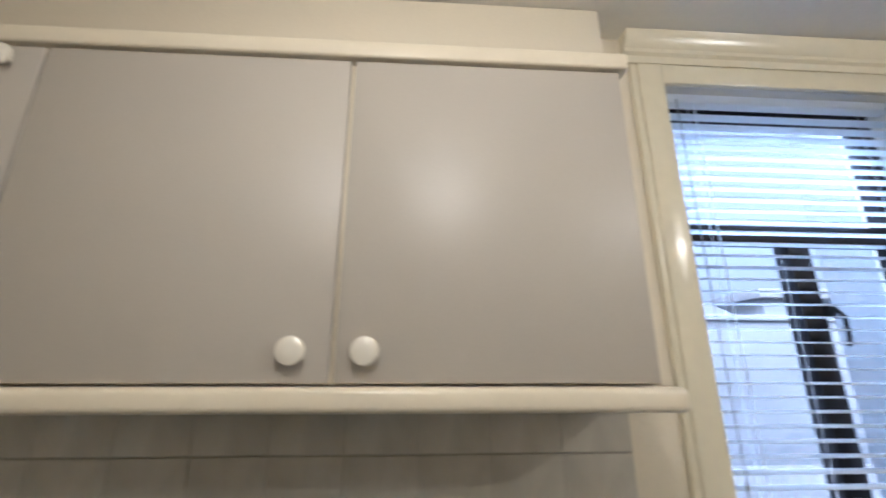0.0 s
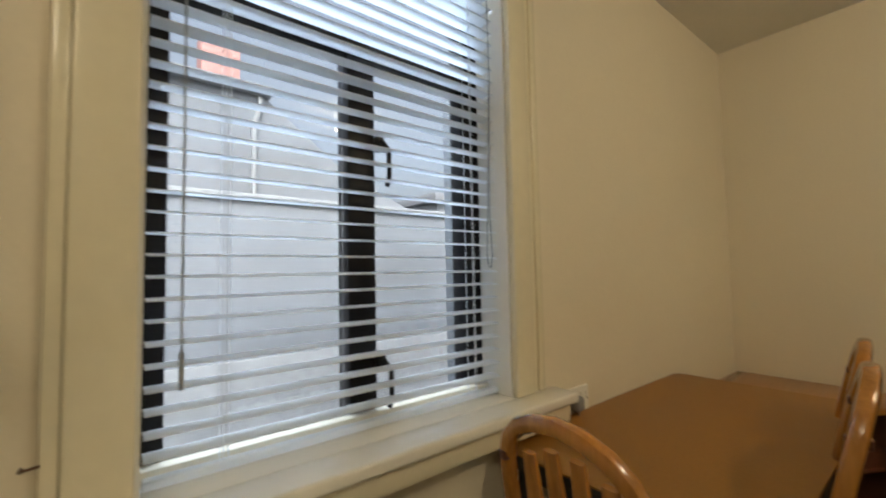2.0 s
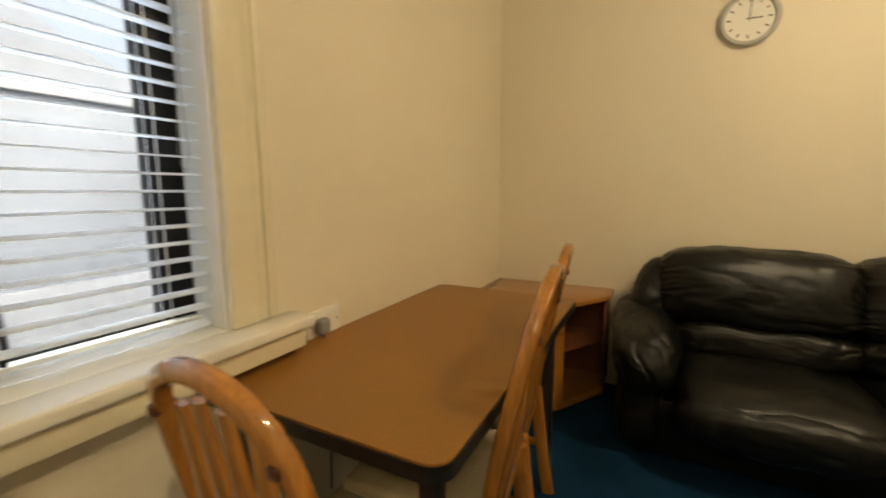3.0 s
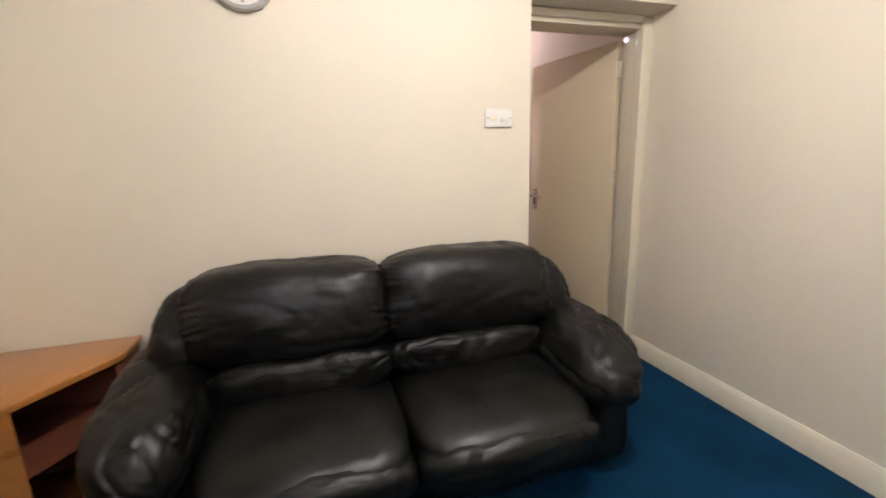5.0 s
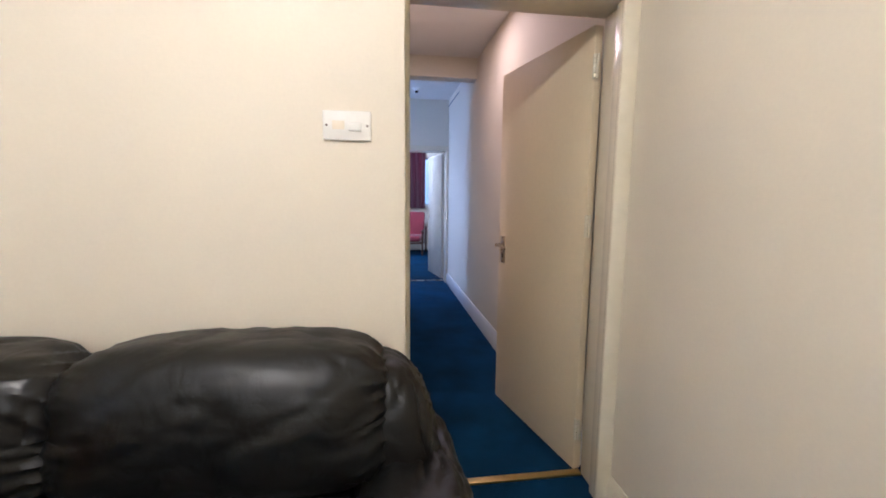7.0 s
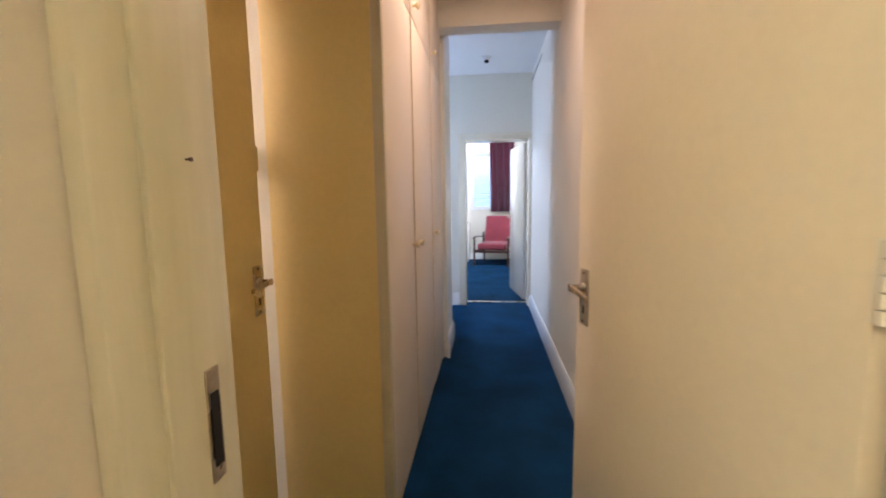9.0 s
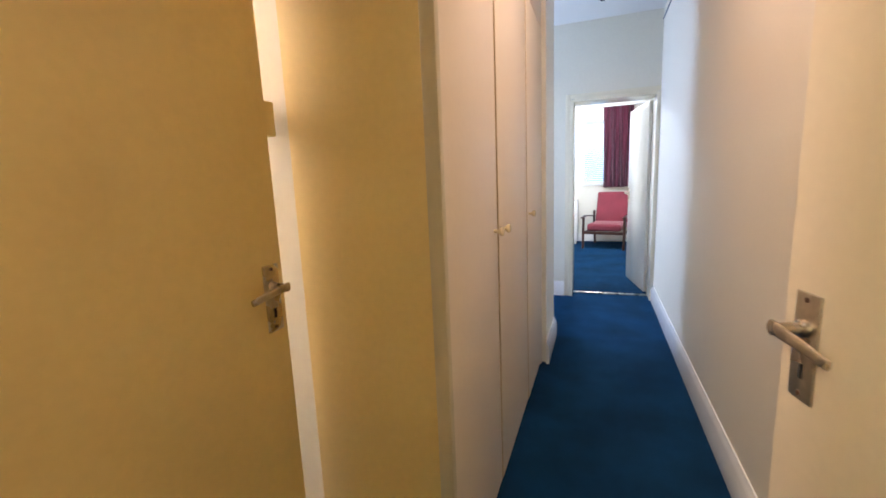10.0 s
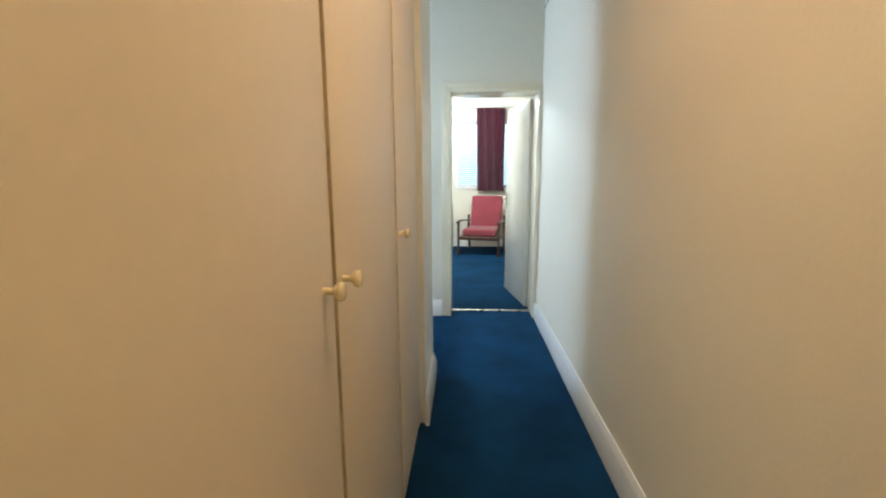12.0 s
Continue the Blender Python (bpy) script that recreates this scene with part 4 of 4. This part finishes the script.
# ---- bedroom ----
bw = thing("window_4", pose(8.75, 0.28, 1.65), "white bedroom window with venetian blind", "window", kind="structure")
for d in [(0.02, 0.09, -0.55, -0.50, -0.58, 0.58), (0.02, 0.09, 0.50, 0.55, -0.58, 0.58), (0.02, 0.09, -0.5, 0.5, -0.58, -0.53), (0.02, 0.09, -0.5, 0.5, 0.53, 0.58)]:
    box_part("window_frame", d, M_SILL, bw)
bp = box_part("pane", (0.05, 0.056, -0.5, 0.5, -0.53, 0.53), M_GLASS, bw, bevel=0)
bp.visible_shadow = False
box_part("window_sill", (-0.03, 0.09, -0.57, 0.57, -0.60, -0.575), M_SILL, bw)
bb = thing("bedroom_blind", pose(8.765, 0.28, 0), "white venetian blind in bedroom window", "blind")
BS = slat_mesh(0.50, 0.03, 12)
z = 1.09
while z < 2.2:
    s = new("slat", BS)
    s.parent, s.location, s.rotation_euler = bb, (0, 0, z), (0, 0, radians(-90))
    z += 0.036
box_part("head_rail", (-0.012, 0.015, -0.5, 0.5, 2.195, 2.225), M_SLAT, bb)

cur = thing("curtain", pose(8.66, 0.20, 0), "burgundy curtain hanging in folds beside the window", "curtain")
bm = bmesh.new()
cols, rows_ = 90, 14
grid = []
for j in range(rows_ + 1):
    v = j / rows_
    row = []
    for i in range(cols + 1):
        u = i / cols
        fold = math.sin(u * 46 + 0.8 * math.sin(v * 3 + u * 9)) * (0.018 + 0.014 * v)
        row.append(bm.verts.new((fold + 0.006 * math.sin(u * 17), -0.245 + 0.49 * u + 0.01 * math.sin(u * 21 + v * 2), 2.44 - 1.42 * v)))
    grid.append(row)
for j in range(rows_):
    for i in range(cols):
        bm.faces.new((grid[j][i], grid[j][i + 1], grid[j + 1][i + 1], grid[j + 1][i]))
bmesh.ops.solidify(bm, geom=bm.faces[:], thickness=0.004)
part("fabric", bm, M_CURTAIN, cur)
bm = bmesh.new()
bm_cyl(bm, (0.02, -0.6, 2.46), (0.02, 0.75, 2.46), 0.012)
for y in (-0.58, 0.72):
    bm_box(bm, 0.0, 0.09, y - 0.01, y + 0.01, 2.45, 2.47)
part("rail", bm, M_SILL, cur, "white curtain rail")

ar = thing("armchair", pose(8.06, 0.37, 0, 0, 0, -14) @ Matrix.Diagonal((1.05, 1.12, 1.02, 1)), "pink-red upholstered armchair with dark wooden frame", "armchair")
bm = bmesh.new()
bm_box(bm, -0.26, 0.30, -0.245, 0.245, 0.30, 0.42, 0.035, 4)
part("seat", bm, M_PINKFAB, ar)
bm = bmesh.new()
bm_box(bm, -0.05, 0.05, -0.245, 0.245, 0.0, 0.56, 0.035, 4, m=pose(0.30, 0, 0.38, 0, 17, 0))
part("backrest", bm, M_PINKFAB, ar)
for sy in (-1, 1):
    bm = bmesh.new()
    bm_sweep(bm, [(-0.27, sy * 0.295, 0.0), (-0.25, sy * 0.295, 0.52)], 0.035, 0.04, (0, 1, 0))
    part("leg", bm, M_MAHOG, ar)
    bm = bmesh.new()
    bm_sweep(bm, [(0.42, sy * 0.275, 0.0), (0.34, sy * 0.28, 0.35), (0.36, sy * 0.28, 0.60)], 0.035, 0.04, (0, 1, 0))
    part("leg", bm, M_MAHOG, ar)
    bm = bmesh.new()
    bm_sweep(bm, [(-0.31, sy * 0.295, 0.525), (-0.1, sy * 0.30, 0.545), (0.15, sy * 0.295, 0.52), (0.36, sy * 0.285, 0.50)], 0.055, 0.025, (0, 1, 0))
    part("armrest", bm, M_MAHOG, ar)
    bm = bmesh.new()
    bm_sweep(bm, [(-0.25, sy * 0.285, 0.27), (0.36, sy * 0.28, 0.25)], 0.025, 0.05, (0, 1, 0))
    part("side_rail", bm, M_MAHOG, ar)
bm = bmesh.new()
bm_sweep(bm, [(-0.25, -0.29, 0.27), (-0.25, 0.29, 0.27)], 0.025, 0.05, (1, 0, 0))
part("front_rail", bm, M_MAHOG, ar)

ra = thing("bedroom_chest", pose(8.52, 1.20, 0), "white painted chest against the bedroom wall", "chest")
box_part("body", (-0.18, 0.2, -0.33, 0.33, 0.05, 0.80), M_SILL, ra, bevel=0.006)
box_part("plinth", (-0.16, 0.2, -0.31, 0.31, 0.0, 0.05), M_SILL, ra)
for z0 in (0.07, 0.31, 0.55):
    dr = box_part("drawer", (-0.195, -0.18, -0.315, 0.315, z0, z0 + 0.225), M_SILL, ra, bevel=0.004)

# ---- outside the kitchen window ----
boxes("ground", [(-60, 60, 4.2, 80, -0.6, -0.5)], M_CONC, "wet grey concrete yard", "ground")
yw = thing("yard_wall", pose(0, 7.0, -0.5), "pale rendered yard wall with coping", "wall")
box_part("wall", (-8, 3.2, 0, 0.25, 0, 2.5), M_RENDER, yw)
box_part("coping", (-8, 3.25, -0.05, 0.30, 2.5, 2.57), M_CONC, yw, bevel=0.01)
box_part("plinth", (-8, 3.2, -0.06, 0, 0, 0.95), M_CONC, yw, bevel=0.01)
box_part("drain_pipe", (-3.0, -2.93, -0.08, -0.01, 0.5, 2.5), M_CONC, yw, bevel=0.02)
nh = thing("neighbour_house", pose(0, 9.0, -0.5), "grey-white rendered neighbouring house with chimney", "house")
bm = bmesh.new()
lo = [(-9, 0), (1.5, 0), (1.5, 2.85), (0.0, 3.50), (-1.25, 4.42), (-9, 4.42)]
f = [bm.verts.new((x, 0, z)) for x, z in lo]
b = [bm.verts.new((x, 5, z)) for x, z in lo]
bm.faces.new(f)
bm.faces.new(b[::-1])
for i in range(len(lo)):
    j = (i + 1) % len(lo)
    bm.faces.new((f[i], f[j], b[j], b[i]))
part("wall", bm, M_RENDER, nh)
bm = bmesh.new()
bm_box(bm, -9.2, -1.15, -0.18, 5.2, 4.42, 4.53, 0.01)
part("roof", bm, M_SLATE, nh)
bm = bmesh.new()
bm_box(bm, -1.95, -1.40, 0.8, 1.3, 4.5, 5.6, 0.01)
part("chimney", bm, M_BRICKP, nh, "pinkish chimney stack")
bm = bmesh.new()
bm_sweep(bm, [(-1.32, -0.05, 4.38), (-1.32, -0.06, 4.2), (-1.4, -0.05, 4.0), (-1.4, -0.05, 0.2)], 0.07, 0.07, (0, 1, 0), n=8)
part("downpipe", bm, M_CONC, nh, "grey downpipe")
nwin = box_part("window", (-4.4, -3.5, -0.03, 0.02, 3.0, 4.1), M_SILL, nh, "white framed window")
box_part("pane", (-4.3, -3.6, -0.036, -0.03, 3.1, 4.0), M_GLASS, nwin)
sh = thing("shed", pose(1.7, 8.6, -0.5), "low grey outbuilding beyond the yard", "outbuilding")
box_part("wall", (0, 7, 0, 3, 0, 3.05), M_RENDER, sh)
box_part("roof", (-0.15, 7.15, -0.15, 3.15, 3.05, 3.2), M_SLATE, sh, bevel=0.01)
pr = thing("side_return", pose(-1.45, 3.78, -0.5), "pale rendered pier outside beside the window", "wall")
box_part("wall", (0, 0.5, 0, 0.76, 0, 4.2), M_RENDER, pr)
